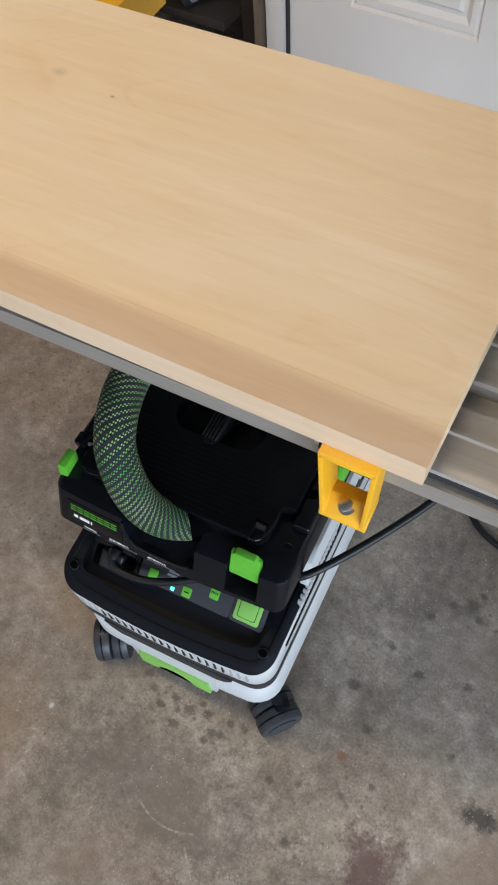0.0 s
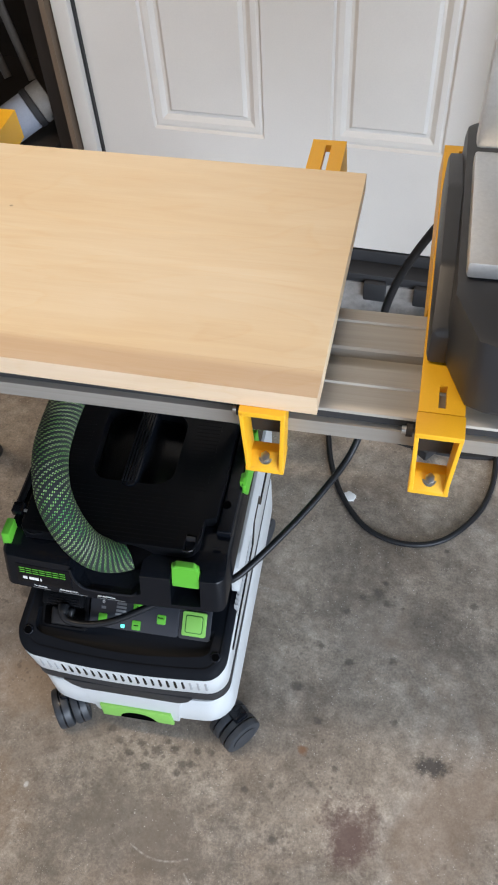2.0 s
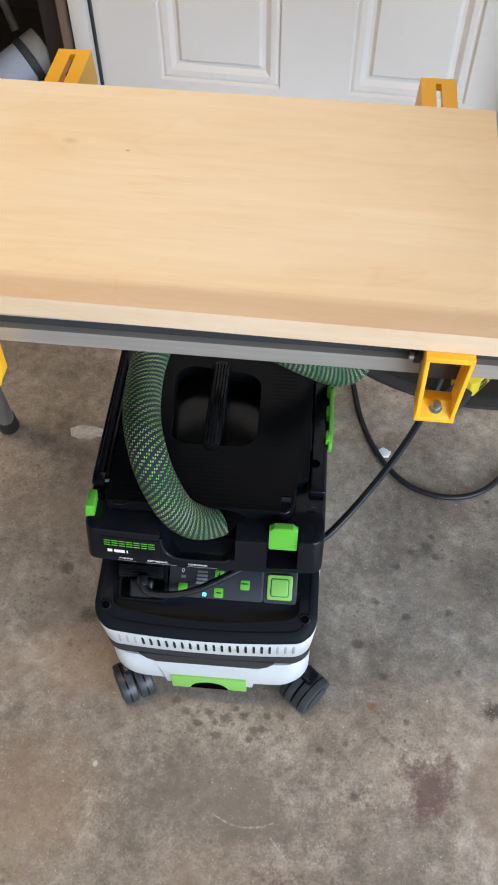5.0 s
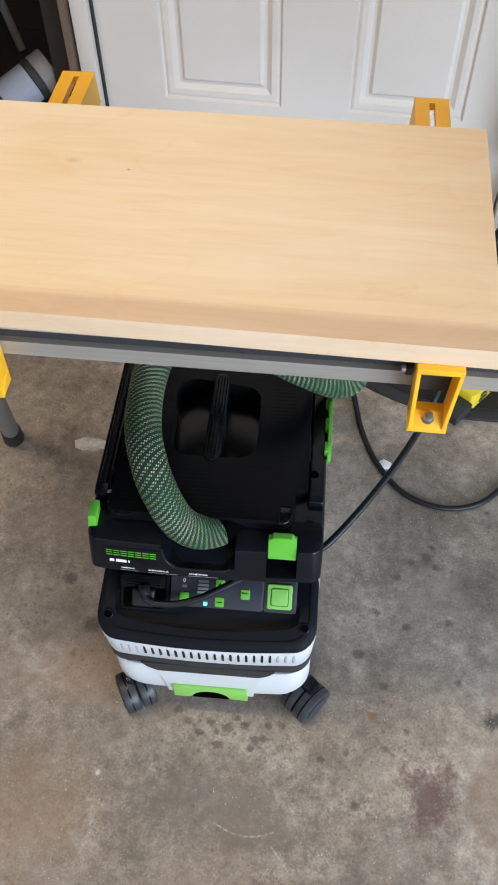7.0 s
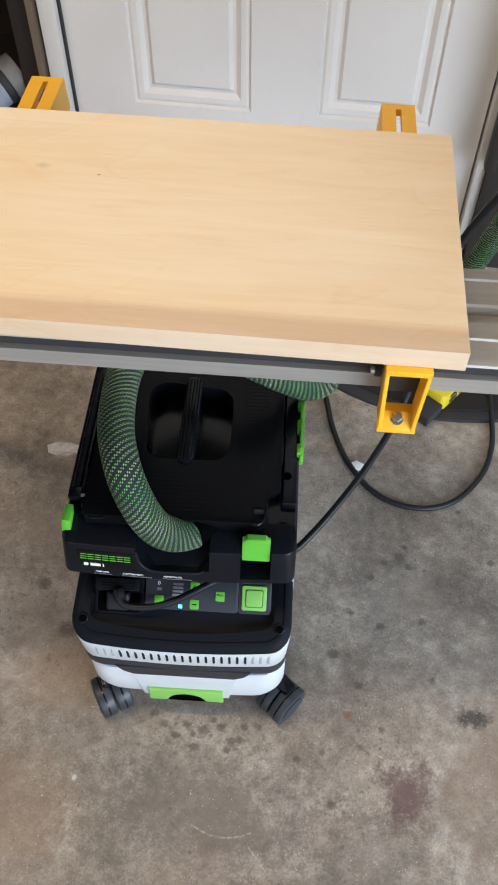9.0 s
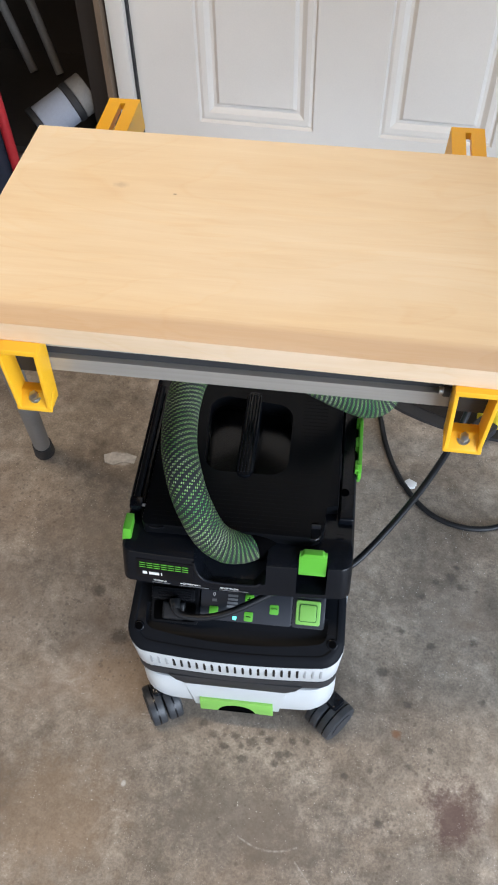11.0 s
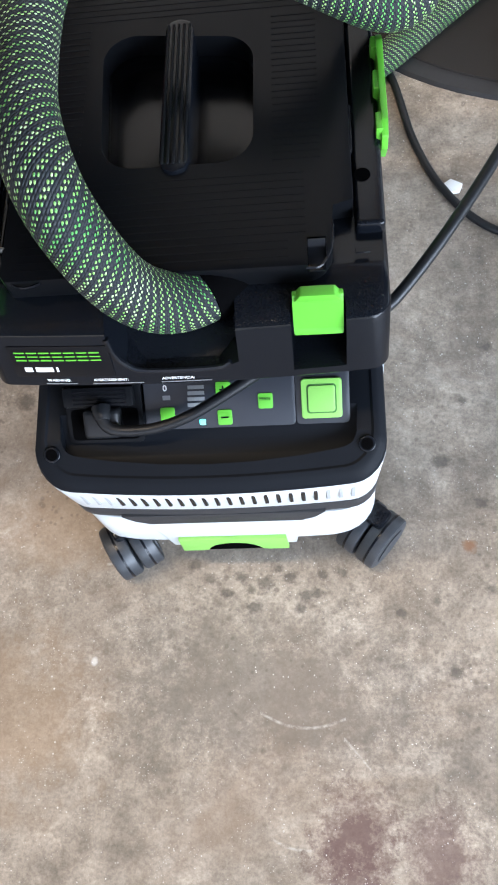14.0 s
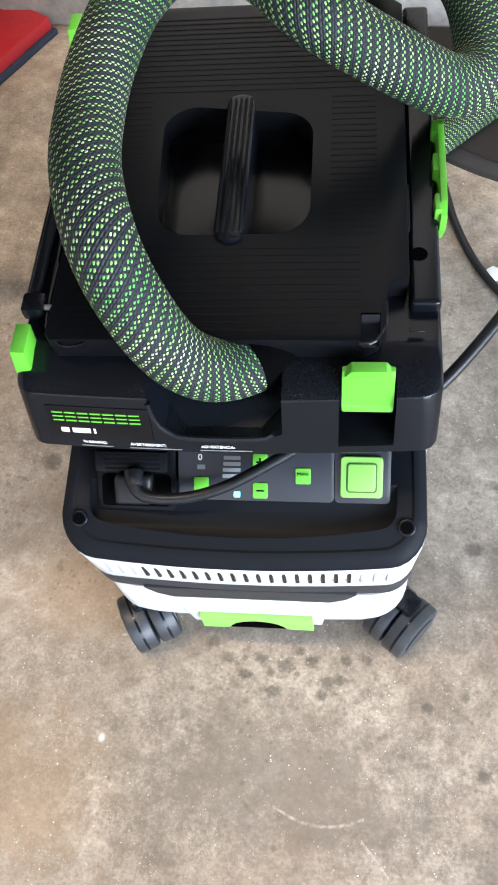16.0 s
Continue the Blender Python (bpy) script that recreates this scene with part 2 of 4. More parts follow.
DRIPS = [
    (-0.026, -0.036, 0.010), (-0.004, -0.051, 0.008), (0.010, -0.031, 0.011), (0.028, -0.065, 0.010), (0.040, -0.036, 0.012), (0.064, -0.029, 0.011), (0.080, -0.063, 0.008),
    (0.098, -0.046, 0.011), (0.103, -0.024, 0.009), (0.084, -0.048, 0.009), (0.191, -0.061, 0.009), (0.228, -0.046, 0.009), (0.288, -0.029, 0.010), (0.250, -0.122, 0.010),
    (0.052, -0.019, 0.009), (0.123, -0.018, 0.011), (0.278, 0.071, 0.010), (0.320, 0.003, 0.006), (0.401, 0.096, 0.008), (0.022, -0.045, 0.007), (-0.045, -0.020, 0.009),
]
SPLASHES = [
    (0.291, 0.273, 0.013), (0.340, 0.321, 0.014), (0.350, 0.344, 0.008), (0.358, 0.303, 0.009), (0.315, 0.307, 0.010), (0.507, 0.333, 0.010), (0.449, 0.435, 0.006),
    (-0.225, 0.100, 0.020), (-0.285, 0.180, 0.018), (0.235, 0.120, 0.012), (0.310, 0.180, 0.011), (0.385, 0.200, 0.010), (0.260, 0.200, 0.008),
]

FLOOR = concrete()
WOOD, STRIP = maple("maple_veneer", (0.89, 0.725, 0.495), (0.81, 0.625, 0.395)), maple("maple_edging", (0.66, 0.475, 0.335), (0.60, 0.42, 0.29), True)
SLEEVE = braid()
BLACK = plain("black_plastic", (0.0050, 0.0062, 0.0088), 0.20, spec=0.24, grain=900, bump=0.06, vary=0.25)
GLOSS = plain("polished_black_plastic", (0.004, 0.0045, 0.006), 0.18, spec=0.22, grain=900, bump=0.02)
PANELBLACK = plain("satin_black_panel", (0.0052, 0.0066, 0.0094), 0.5, spec=0.10, grain=1200, bump=0.06, vary=0.2)
SATIN = plain("black_textured_plastic", (0.0046, 0.0051, 0.0062), 0.30, grain=1400, bump=0.08, vary=0.2, spec=0.10)
WHITE = plain("white_plastic", (0.57, 0.59, 0.59), 0.38, grain=700, bump=0.04, vary=0.05)
GREEN = plain("green_plastic", (0.11, 0.455, 0.034), 0.40, grain=700, bump=0.04, vary=0.08)
PALEGREEN = plain("pale_green_plastic", (0.22, 0.52, 0.095), 0.42, grain=700, bump=0.04, vary=0.06)
DARKGREEN = plain("shadow_gap_green", (0.03, 0.14, 0.015), 0.5)
KEYPAD = plain("dark_grey_foil", (0.017, 0.020, 0.027), 0.36, grain=900, bump=0.05)
SLOTGREY = plain("shaded_slot_plastic", (0.36, 0.37, 0.375), 0.5)
GREY = plain("grey_print", (0.20, 0.21, 0.22), 0.6)
PRINT = plain("white_print", (0.78, 0.78, 0.76), 0.6, vary=0.03)
VOID = plain("dark_recess", (0.002, 0.002, 0.0022), 0.9, spec=0.0)
FLAKE = plain("dried_paint", (0.47, 0.45, 0.42), 0.8, vary=0.35, grain=140, patch=60)
RUBBER = plain("black_rubber", (0.022, 0.022, 0.024), 0.62, grain=500, bump=0.25, vary=0.3)
TREAD = plain("grey_rubber", (0.026, 0.030, 0.036), 0.45, grain=500, bump=0.2, vary=0.25)
CABLE = plain("cable_jacket", (0.010, 0.011, 0.013), 0.40, spec=0.35, grain=600, bump=0.15, vary=0.3)
ALU = plain("brushed_aluminium", (0.40, 0.375, 0.335), 0.46, 0.5, grain=260, bump=0.10, stretch=(0.02, 1, 1), vary=0.15)
STEEL = plain("zinc_steel", (0.62, 0.62, 0.60), 0.3, 1.0)
YELLOW = plain("yellow_powder_coat", (0.86, 0.45, 0.016), 0.42, grain=800, bump=0.12, vary=0.10)
LEMON = plain("yellow_plastic", (0.68, 0.55, 0.03), 0.45, vary=0.1)
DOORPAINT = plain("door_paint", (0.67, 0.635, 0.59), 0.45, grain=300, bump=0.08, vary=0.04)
# out-of-view ceiling, dark so that black plastic mirrors less light
DARKCEILING = plain("dark_unseen_ceiling", (0.075, 0.08, 0.088), 0.85, vary=0.2, grain=120)
WALLPAINT = plain("wall_paint", (0.50, 0.495, 0.49), 0.8, grain=220, bump=0.25, vary=0.07)
DARKWOOD = plain("dark_stained_wood", (0.030, 0.023, 0.018), 0.6, grain=60, bump=0.25, vary=0.4, stretch=(1, 1, 0.12))
BARE = plain("bare_wood", (0.15, 0.105, 0.07), 0.7, grain=60, vary=0.3, stretch=(1, 1, 0.1))
# near-black colour stands in for the missing light in the alcove
DIMWALL = plain("dim_alcove_wall", (0.030, 0.027, 0.025), 0.85, vary=0.35, grain=80)
SAWGREY = plain("saw_grey_plastic", (0.022, 0.023, 0.026), 0.42, grain=900, bump=0.15, vary=0.2)
CAST = plain("cast_aluminium", (0.66, 0.66, 0.65), 0.38, 0.85, grain=240, bump=0.2, vary=0.12)
LEGGREY = plain("grey_tube_paint", (0.20, 0.19, 0.18), 0.5, vary=0.2)
# brown pile, darkened to near black to hold the saw's shadow
MAT = plain("shaded_brown_mat_pile", (0.014, 0.011, 0.009), 0.95, vary=0.35, grain=420, bump=0.6)
NAVY = plain("navy_fabric", (0.020, 0.030, 0.055), 0.85, grain=900, bump=0.5, vary=0.3)
RED = plain("red_paint", (0.46, 0.022, 0.028), 0.45, vary=0.2, grain=120, patch=14)
CREAM = plain("filter_paper", (0.33, 0.36, 0.43), 0.7, vary=0.1)
MUDGREY = plain("worn_grey_step", (0.24, 0.225, 0.21), 0.85, vary=0.45, grain=60, patch=18, bump=0.4)
GRASS = plain("driveway_verge", (0.16, 0.16, 0.15), 0.9, vary=0.3, grain=12)


def glow(name, colour, power):
    n = Nodes(name)
    n.set(colour=colour)
    n.bsdf.inputs["Emission Color"].default_value = (*colour, 1)
    n.bsdf.inputs["Emission Strength"].default_value = power
    return n.mat


LED = glow("status_led", (0.1, 0.9, 0.75), 1.6)


# ---- mesh helpers ----
def part(name, bm, material, parent=None, label="", smooth=38):
    bmesh.ops.recalc_face_normals(bm, faces=bm.faces)
    me = bpy.data.meshes.new(name)
    bm.to_mesh(me)
    bm.free()
    me.materials.append(material)
    me.polygons.foreach_set("use_smooth", [True] * len(me.polygons))
    me.set_sharp_from_angle(angle=radians(smooth))
    ob = new(name, me)
    ob.parent = parent
    return tagged(ob, label)


def thing(name, label, category, m=None, group="", kind=""):
    ob = tagged(new(name), label, category, group, kind)
    ob.empty_display_size = 0.05
    if m is not None:
        ob.matrix_world = m
    return ob


def box(x0, x1, y0, y1, z0, z1, bevel=0.0, seg=2, bm=None):
    own = bmesh.new()
    bmesh.ops.create_cube(own, size=1.0)
    for v in own.verts:
        v.co = ((x0 + x1) / 2 + v.co.x * (x1 - x0), (y0 + y1) / 2 + v.co.y * (y1 - y0), (z0 + z1) / 2 + v.co.z * (z1 - z0))
    if bevel:
        bmesh.ops.bevel(own, geom=own.edges[:], offset=bevel, segments=seg, profile=0.6, affect="EDGES")
    return merge(bm, own)


def merge(bm, own):
    if bm is None:
        return own
    me = bpy.data.meshes.new("scrap")
    own.to_mesh(me)
    own.free()
    bm.from_mesh(me)
    bpy.data.meshes.remove(me)
    return bm


def cyl(p0, p1, r0, r1=None, n=20, bevel=0.0, bm=None):
    own = bmesh.new()
    p0, p1 = Vector(p0), Vector(p1)
    bmesh.ops.create_cone(own, cap_ends=True, segments=n, radius1=r0, radius2=r0 if r1 is None else r1, depth=(p1 - p0).length)
    if bevel:
        rims = [e for e in own.edges if abs(e.verts[0].co.z - e.verts[1].co.z) < 1e-6]
        bmesh.ops.bevel(own, geom=rims, offset=bevel, segments=2, profile=0.5, affect="EDGES")
    turn = (p1 - p0).to_track_quat("Z", "Y").to_matrix().to_4x4()
    bmesh.ops.transform(own, matrix=Matrix.Translation((p0 + p1) / 2) @ turn, verts=own.verts)
    return merge(bm, own)


def prism(outline, axis, a, b, bevel=0.0, bm=None):
    """An outline in the plane across the axis (x: y,z; y: x,z; z: x,y), drawn from a to b."""
    own = bmesh.new()

    def place(p, d):
        return {"x": (d, p[0], p[1]), "y": (p[0], d, p[1]), "z": (p[0], p[1], d)}[axis]

    low, high = [own.verts.new(place(p, a)) for p in outline], [own.verts.new(place(p, b)) for p in outline]
    own.faces.new(low)
    own.faces.new(high[::-1])
    for i in range(len(outline)):
        j = (i + 1) % len(outline)
        own.faces.new((low[i], low[j], high[j], high[i]))
    if bevel:
        bmesh.ops.bevel(own, geom=own.edges[:], offset=bevel, segments=2, profile=0.6, affect="EDGES")
    return merge(bm, own)


def ring(hx, y0, y1, r, bulge=0.0, n=6, mid=10):
    """A closed loop round a rounded rectangle, symmetric in x, its front edge (y0) bowed outwards."""
    right = []
    for i in range(mid + 1):
        right.append(((hx - r) * i / mid, y0))
    for i in range(1, n + 1):
        a = -math.pi / 2 + math.pi / 2 * i / n
        right.append((hx - r + r * math.cos(a), y0 + r + r * math.sin(a)))
    for i in range(n + 1):
        a = math.pi / 2 * i / n
        right.append((hx - r + r * math.cos(a), y1 - r + r * math.sin(a)))
    right.append((0, y1))
    if bulge:
        right = [(x, y - bulge * max(0.0, 1 - (x / hx) ** 2) * max(0.0, 1 - (y - y0) / 0.12)) for x, y in right]
    left = [(-x, y) for x, y in right[-2:0:-1]]
    return right + left, len(right)


def loft(levels, bm=None):
    """Rings stacked in z; a level is (hx, y0, y1, r, bulge, z) and z may be a function of y. Closed above and below."""
    own = bmesh.new()
    rows = []
    for hx, y0, y1, r, bulge, z in levels:
        loop, half = ring(hx, y0, y1, r, bulge)
        rows.append([own.verts.new((x, y, z(y) if callable(z) else z)) for x, y in loop])
    count = len(rows[0])
    for a, b in zip(rows, rows[1:]):
        for i in range(count):
            j = (i + 1) % count
            own.faces.new((a[i], a[j], b[j], b[i]))
    for row in (rows[0], rows[-1]):
        for i in range(half - 1):
            pair = [row[i], row[i + 1], row[-(i + 1) % count], row[-i % count]]
            own.faces.new(list(dict.fromkeys(pair)))
    return merge(bm, own)


def smooth_line(points, step=0.01):
    pts = [Vector(p) for p in points]
    pts = [pts[0] * 2 - pts[1]] + pts + [pts[-1] * 2 - pts[-2]]
    out = []
    for a, b, c, d in zip(pts, pts[1:], pts[2:], pts[3:]):
        n = max(2, int((c - b).length / step))
        for i in range(n):
            t = i / n
            out.append(0.5 * (2 * b + (c - a) * t + (2 * a - 5 * b + 4 * c - d) * t * t + (3 * b - a - 3 * c + d) * t**3))
    return out + [pts[-2]]


def tube(points, r, n=14, step=0.01, bm=None):
    """A round tube along a smooth line, with u round it and v in metres along it."""
    own = bmesh.new()
    uv = own.loops.layers.uv.new("UVMap")
    line = smooth_line(points, step)
    side = None
    rows, far = [], [0.0]
    for i, p in enumerate(line):
        ahead = (line[min(i + 1, len(line) - 1)] - line[max(i - 1, 0)]).normalized()
        side = (side - ahead * side.dot(ahead)).normalized() if side else ahead.orthogonal().normalized()
        up = ahead.cross(side)
        rows.append([own.verts.new(p + r * (math.cos(2 * math.pi * k / n) * side + math.sin(2 * math.pi * k / n) * up)) for k in range(n)])
        if i:
            far.append(far[-1] + (p - line[i - 1]).length)
    for i in range(len(rows) - 1):
        for k in range(n):
            m = (k + 1) % n
            f = own.faces.new((rows[i][k], rows[i][m], rows[i + 1][m], rows[i + 1][k]))
            for loop, (u, v) in zip(f.loops, ((k, i), (k + 1, i), (k + 1, i + 1), (k, i + 1))):
                loop[uv].uv = (u / n, far[v])
    own.faces.new(rows[0][::-1])
    own.faces.new(rows[-1])
    return merge(bm, own)


def carve(bm, cutter):
    """What is left of one solid after another is taken out of it."""
    bmesh.ops.recalc_face_normals(bm, faces=bm.faces)
    bmesh.ops.recalc_face_normals(cutter, faces=cutter.faces)
    obs = []
    for b in (bm, cutter):
        me = bpy.data.meshes.new("scrap")
        b.to_mesh(me)
        b.free()
        obs.append(new("scrap", me))
    mod = obs[0].modifiers.new("cut", "BOOLEAN")
    mod.operation, mod.object, mod.solver = "DIFFERENCE", obs[1], "EXACT"
    bpy.context.view_layer.update()
    me = bpy.data.meshes.new_from_object(obs[0].evaluated_get(bpy.context.evaluated_depsgraph_get()))
    out = bmesh.new()
    out.from_mesh(me)
    for o in obs:
        bpy.data.objects.remove(o)
    bpy.data.meshes.remove(me)
    return out


def lettering(text, size, m, material, parent, name="lettering"):
    curve = bpy.data.curves.new("scrap", "FONT")
    curve.body, curve.size, curve.extrude, curve.align_x = text, size, 0.0002, "LEFT"
    ob = bpy.data.objects.new("scrap", curve)
    me = bpy.data.meshes.new_from_object(ob)
    bpy.data.objects.remove(ob)
    me.materials.append(material)
    ob = new(name, me)
    ob.parent, ob.matrix_basis = parent, m
    return ob


# ---- the garage ----
def setting(name, bm, material, label, parent=None):
    return tagged(part(name, bm, material, parent), label, "setting", kind="structure")


floor = setting("floor", box(-3.0, 4.8, -3.2, 1.9, -0.12, 0.0), FLOOR, "grey concrete garage floor with oil drips and rusty stains")
setting("ground", box(-60, 60, -120, -3.2, -0.2, -0.02), GRASS, "grey driveway outside the garage opening")
setting("wall_west", box(-3.12, -3.0, -3.2, 1.9, 0, 2.6), WALLPAINT, "off-white painted garage side wall")
setting("wall_east", box(4.8, 4.92, -3.2, 1.2, 0, 2.6), WALLPAINT, "off-white painted garage side wall")
setting("ceiling", box(-3.12, 4.92, -3.3, 1.9, 2.6, 2.72), DARKCEILING, "unseen garage ceiling, kept dark to weaken reflections and fill light")
south = box(-3.0, -2.4, -3.3, -3.2, 0, 2.6)
box(4.7, 4.8, -3.3, -3.2, 0, 2.6, bm=south)
box(-2.4, 4.7, -3.3, -3.2, 2.35, 2.6, bm=south)
setting("wall_south", south, WALLPAINT, "off-white wall round the open garage doorway")
north = box(0.56, 4.8, 1.08, 1.2, 0, 2.6)
box(-0.452, 0.56, 1.08, 1.2, 2.25, 2.6, bm=north)
setting("wall_north", north, WALLPAINT, "off-white wall beside the entry door")
# alcove walls: the recess's shade is painted into their colour
setting("wall_alcove_back", box(-3.0, -0.30, 1.75, 1.87, 0, 2.6), DIMWALL, "back wall of the alcove, its gloom put into a near-black colour")
setting("wall_alcove", box(-0.452, -0.442, 1.11, 1.75, 0, 2.6), DIMWALL, "side wall of the alcove, its gloom put into a near-black colour")
setting("door_step", box(-0.60, 0.75, 1.012, 1.3, 0.0, 0.111, 0.012), MUDGREY, "worn grey concrete step below the door")


def entry_door():
    door = thing("door_1", "closed off-white six-panel entry door", "door", kind="structure")
    y, x0, x1, z0, z1 = 1.06, -0.398, 0.418, 0.168, 2.22
    cols, rows = ((-0.276, -0.040), (0.093, 0.316)), ((0.410, 1.02), (1.14, 1.74), (1.84, 2.10))
    xs = [x0] + [v for c in cols for v in c] + [x1]
    zs = [z0] + [v for r in rows for v in r] + [z1]
    bm = box(x0, x1, y + 0.014, y + 0.044, z0, z1)
    for i in range(len(xs) - 1):
        for j in range(len(zs) - 1):
            if not (i % 2 and j % 2):
                box(xs[i], xs[i + 1], y, y + 0.016, zs[j], zs[j + 1], bm=bm)
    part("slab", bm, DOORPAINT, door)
    for a, b in cols:
        for c, d in rows:
            bm = bmesh.new()
            steps = ((0, 0.0), (0.004, 0.006), (0.010, 0.003), (0.020, 0.004), (0.030, 0.0105), (0.036, 0.0105), (0.043, 0.004))
            loops = [[bm.verts.new(p) for p in ((a + s, y + dy, c + s), (b - s, y + dy, c + s), (b - s, y + dy, d - s), (a + s, y + dy, d - s))] for s, dy in steps]
            for p, q in zip(loops, loops[1:]):
                for k in range(4):
                    bm.faces.new((p[k], p[(k + 1) % 4], q[(k + 1) % 4], q[k]))
            bm.faces.new(loops[-1])
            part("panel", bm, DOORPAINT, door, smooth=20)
    part("door_sweep", box(x0, x1, 1.058, 1.10, 0.126, 0.164, 0.004), RUBBER, door, "black rubber door sweep")
    return door


entry_door()
frame_trim = box(-0.437, -0.403, 1.036, 1.10, 0.136, 2.25, 0.004)
box(0.422, 0.442, 1.036, 1.10, 0.136, 2.25, 0.004, bm=frame_trim)
box(-0.437, 0.442, 1.036, 1.10, 2.224, 2.25, 0.004, bm=frame_trim)
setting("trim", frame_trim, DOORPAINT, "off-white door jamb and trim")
setting("weather_strip", box(-0.4028, -0.3982, 1.052, 1.10, 0.166, 2.22), RUBBER, "thin black weather strip of the door")
setting("wall_post_east", box(0.4425, 0.5598, 1.02, 1.20, 0.0, 2.25, 0.004), DARKWOOD, "dark weathered wooden post beside the door jamb")
setting("hinge_strip", box(0.430, 0.452, 0.992, 1.0195, 0.365, 2.2, 0.005), DARKWOOD, "dark worn strip over the door jamb")
setting("stud_edge", box(-0.452, -0.441, 1.02, 1.10, 0.0, 2.3), BARE, "raw wood edge beside the door trim")
sill = box(-0.40, 0.435, 1.012, 1.058, 0.113, 0.136, 0.004)
for x, w in ((0.19, 0.05), (0.30, 0.055), (-0.1, 0.05), (-0.25, 0.06)):
    box(x, x + w, 0.995, 1.012, 0.076, 0.126, 0.006, bm=sill)
setting("sill", sill, RUBBER, "black rubber-edged door threshold")


# ---- saw stand ----
BENCH = pose(0.0, 0.03, -0.004, 0, 0, 3.0)


def saw_stand():
    stand = thing("saw_stand", "aluminium beam of a mitre saw stand on folding legs", "saw stand", BENCH)
    profile = [(0.004, 0.782), (0.0, 0.786), (0.0, 0.8025), (0.007, 0.8035), (0.007, 0.8155), (0.001, 0.8165), (0.002, 0.8185), (0.005, 0.8200), (0.010, 0.8208), (0.028, 0.8215), (0.029, 0.8235), (0.032, 0.8235), (0.033, 0.8215), (0.050, 0.8215), (0.051, 0.813), (0.068, 0.813), (0.069, 0.8215), (0.071, 0.8235), (0.074, 0.8235), (0.075, 0.8215), (0.103, 0.8215), (0.104, 0.8235), (0.107, 0.8235), (0.108, 0.8215), (0.121, 0.8205), (0.125, 0.816), (0.125, 0.786), (0.121, 0.782)]
    part("beam", prism(profile, "x", -0.42, 1.15), ALU, stand, "brushed aluminium beam with a dark groove", smooth=30)
    part("groove_strip", box(-0.418, 1.148, 0.0045, 0.0075, 0.8045, 0.8150), RUBBER, stand)
    for side in (-0.4215, 1.1515):
        part("end_cap", box(min(side, side - 0.006), max(side, side + 0.006), 0.001, 0.124, 0.783, 0.819, 0.003), RUBBER, stand)
    back = BENCH.inverted()
    for top, foot in (((-0.300, 0.168, 0.80), (-0.494, 0.465, 0.006)), ((-0.335, 0.02, 0.778), (-0.60, -0.42, 0.006)), ((1.05, 0.12, 0.79), (1.24, 0.50, 0.006)), ((1.05, 0.09, 0.778), (1.3, -0.30, 0.006))):
        top, foot = back @ Vector(top), back @ Vector(foot)
        leg = part("leg", cyl(top, foot + (top - foot) * 0.01, 0.0165, n=18), LEGGREY, stand, "grey painted tubular leg")
        way = (top - foot).normalized()
        part("foot", cyl(foot - Vector((0, 0, 0.006)) + way * 0.004, foot + way * 0.05, 0.021, 0.019, n=18, bevel=0.002), RUBBER, leg, "black rubber foot")
    return stand


saw_stand()


def bracket(x, reach=0.375, front=0.0):
    b = thing("tool_bracket", "yellow steel mounting bracket clamped on the beam", "bracket", BENCH @ pose(x, 0, 0) @ Matrix.Diagonal((0.89, 1.0, 1.0, 1.0)), "brackets on the stand")
    y1 = reach
    if reach < 0.1:
        part("top_rail", box(-0.0205, 0.0205, -0.0015, y1, 0.8255, 0.8335, 0.001), YELLOW, b)
        return clamp(b)
    plate = box(-0.0205, -0.0034, -0.0015, y1, 0.8255, 0.8335)
    box(0.0034, 0.0205, -0.0015, y1, 0.8255, 0.8335, bm=plate)
    box(-0.0034, 0.0034, 0.028, y1 - 0.068, 0.8255, 0.8335, bm=plate)
    box(-0.0034, 0.0034, y1 - 0.010, y1, 0.8255, 0.8335, bm=plate)
    box(-0.0034, 0.0034, -0.0015, 0.004, 0.8255, 0.8335, bm=plate)
    for s in (-1, 1):
        prism([(s * 0.0205, 0.8335), (s * 0.0175, 0.8255), (s * 0.0190, 0.798), (s * 0.0225, 0.798)], "y", 0.128, y1, bm=plate)
    part("top_rail", plate, YELLOW, b, smooth=30)
    return clamp(b)


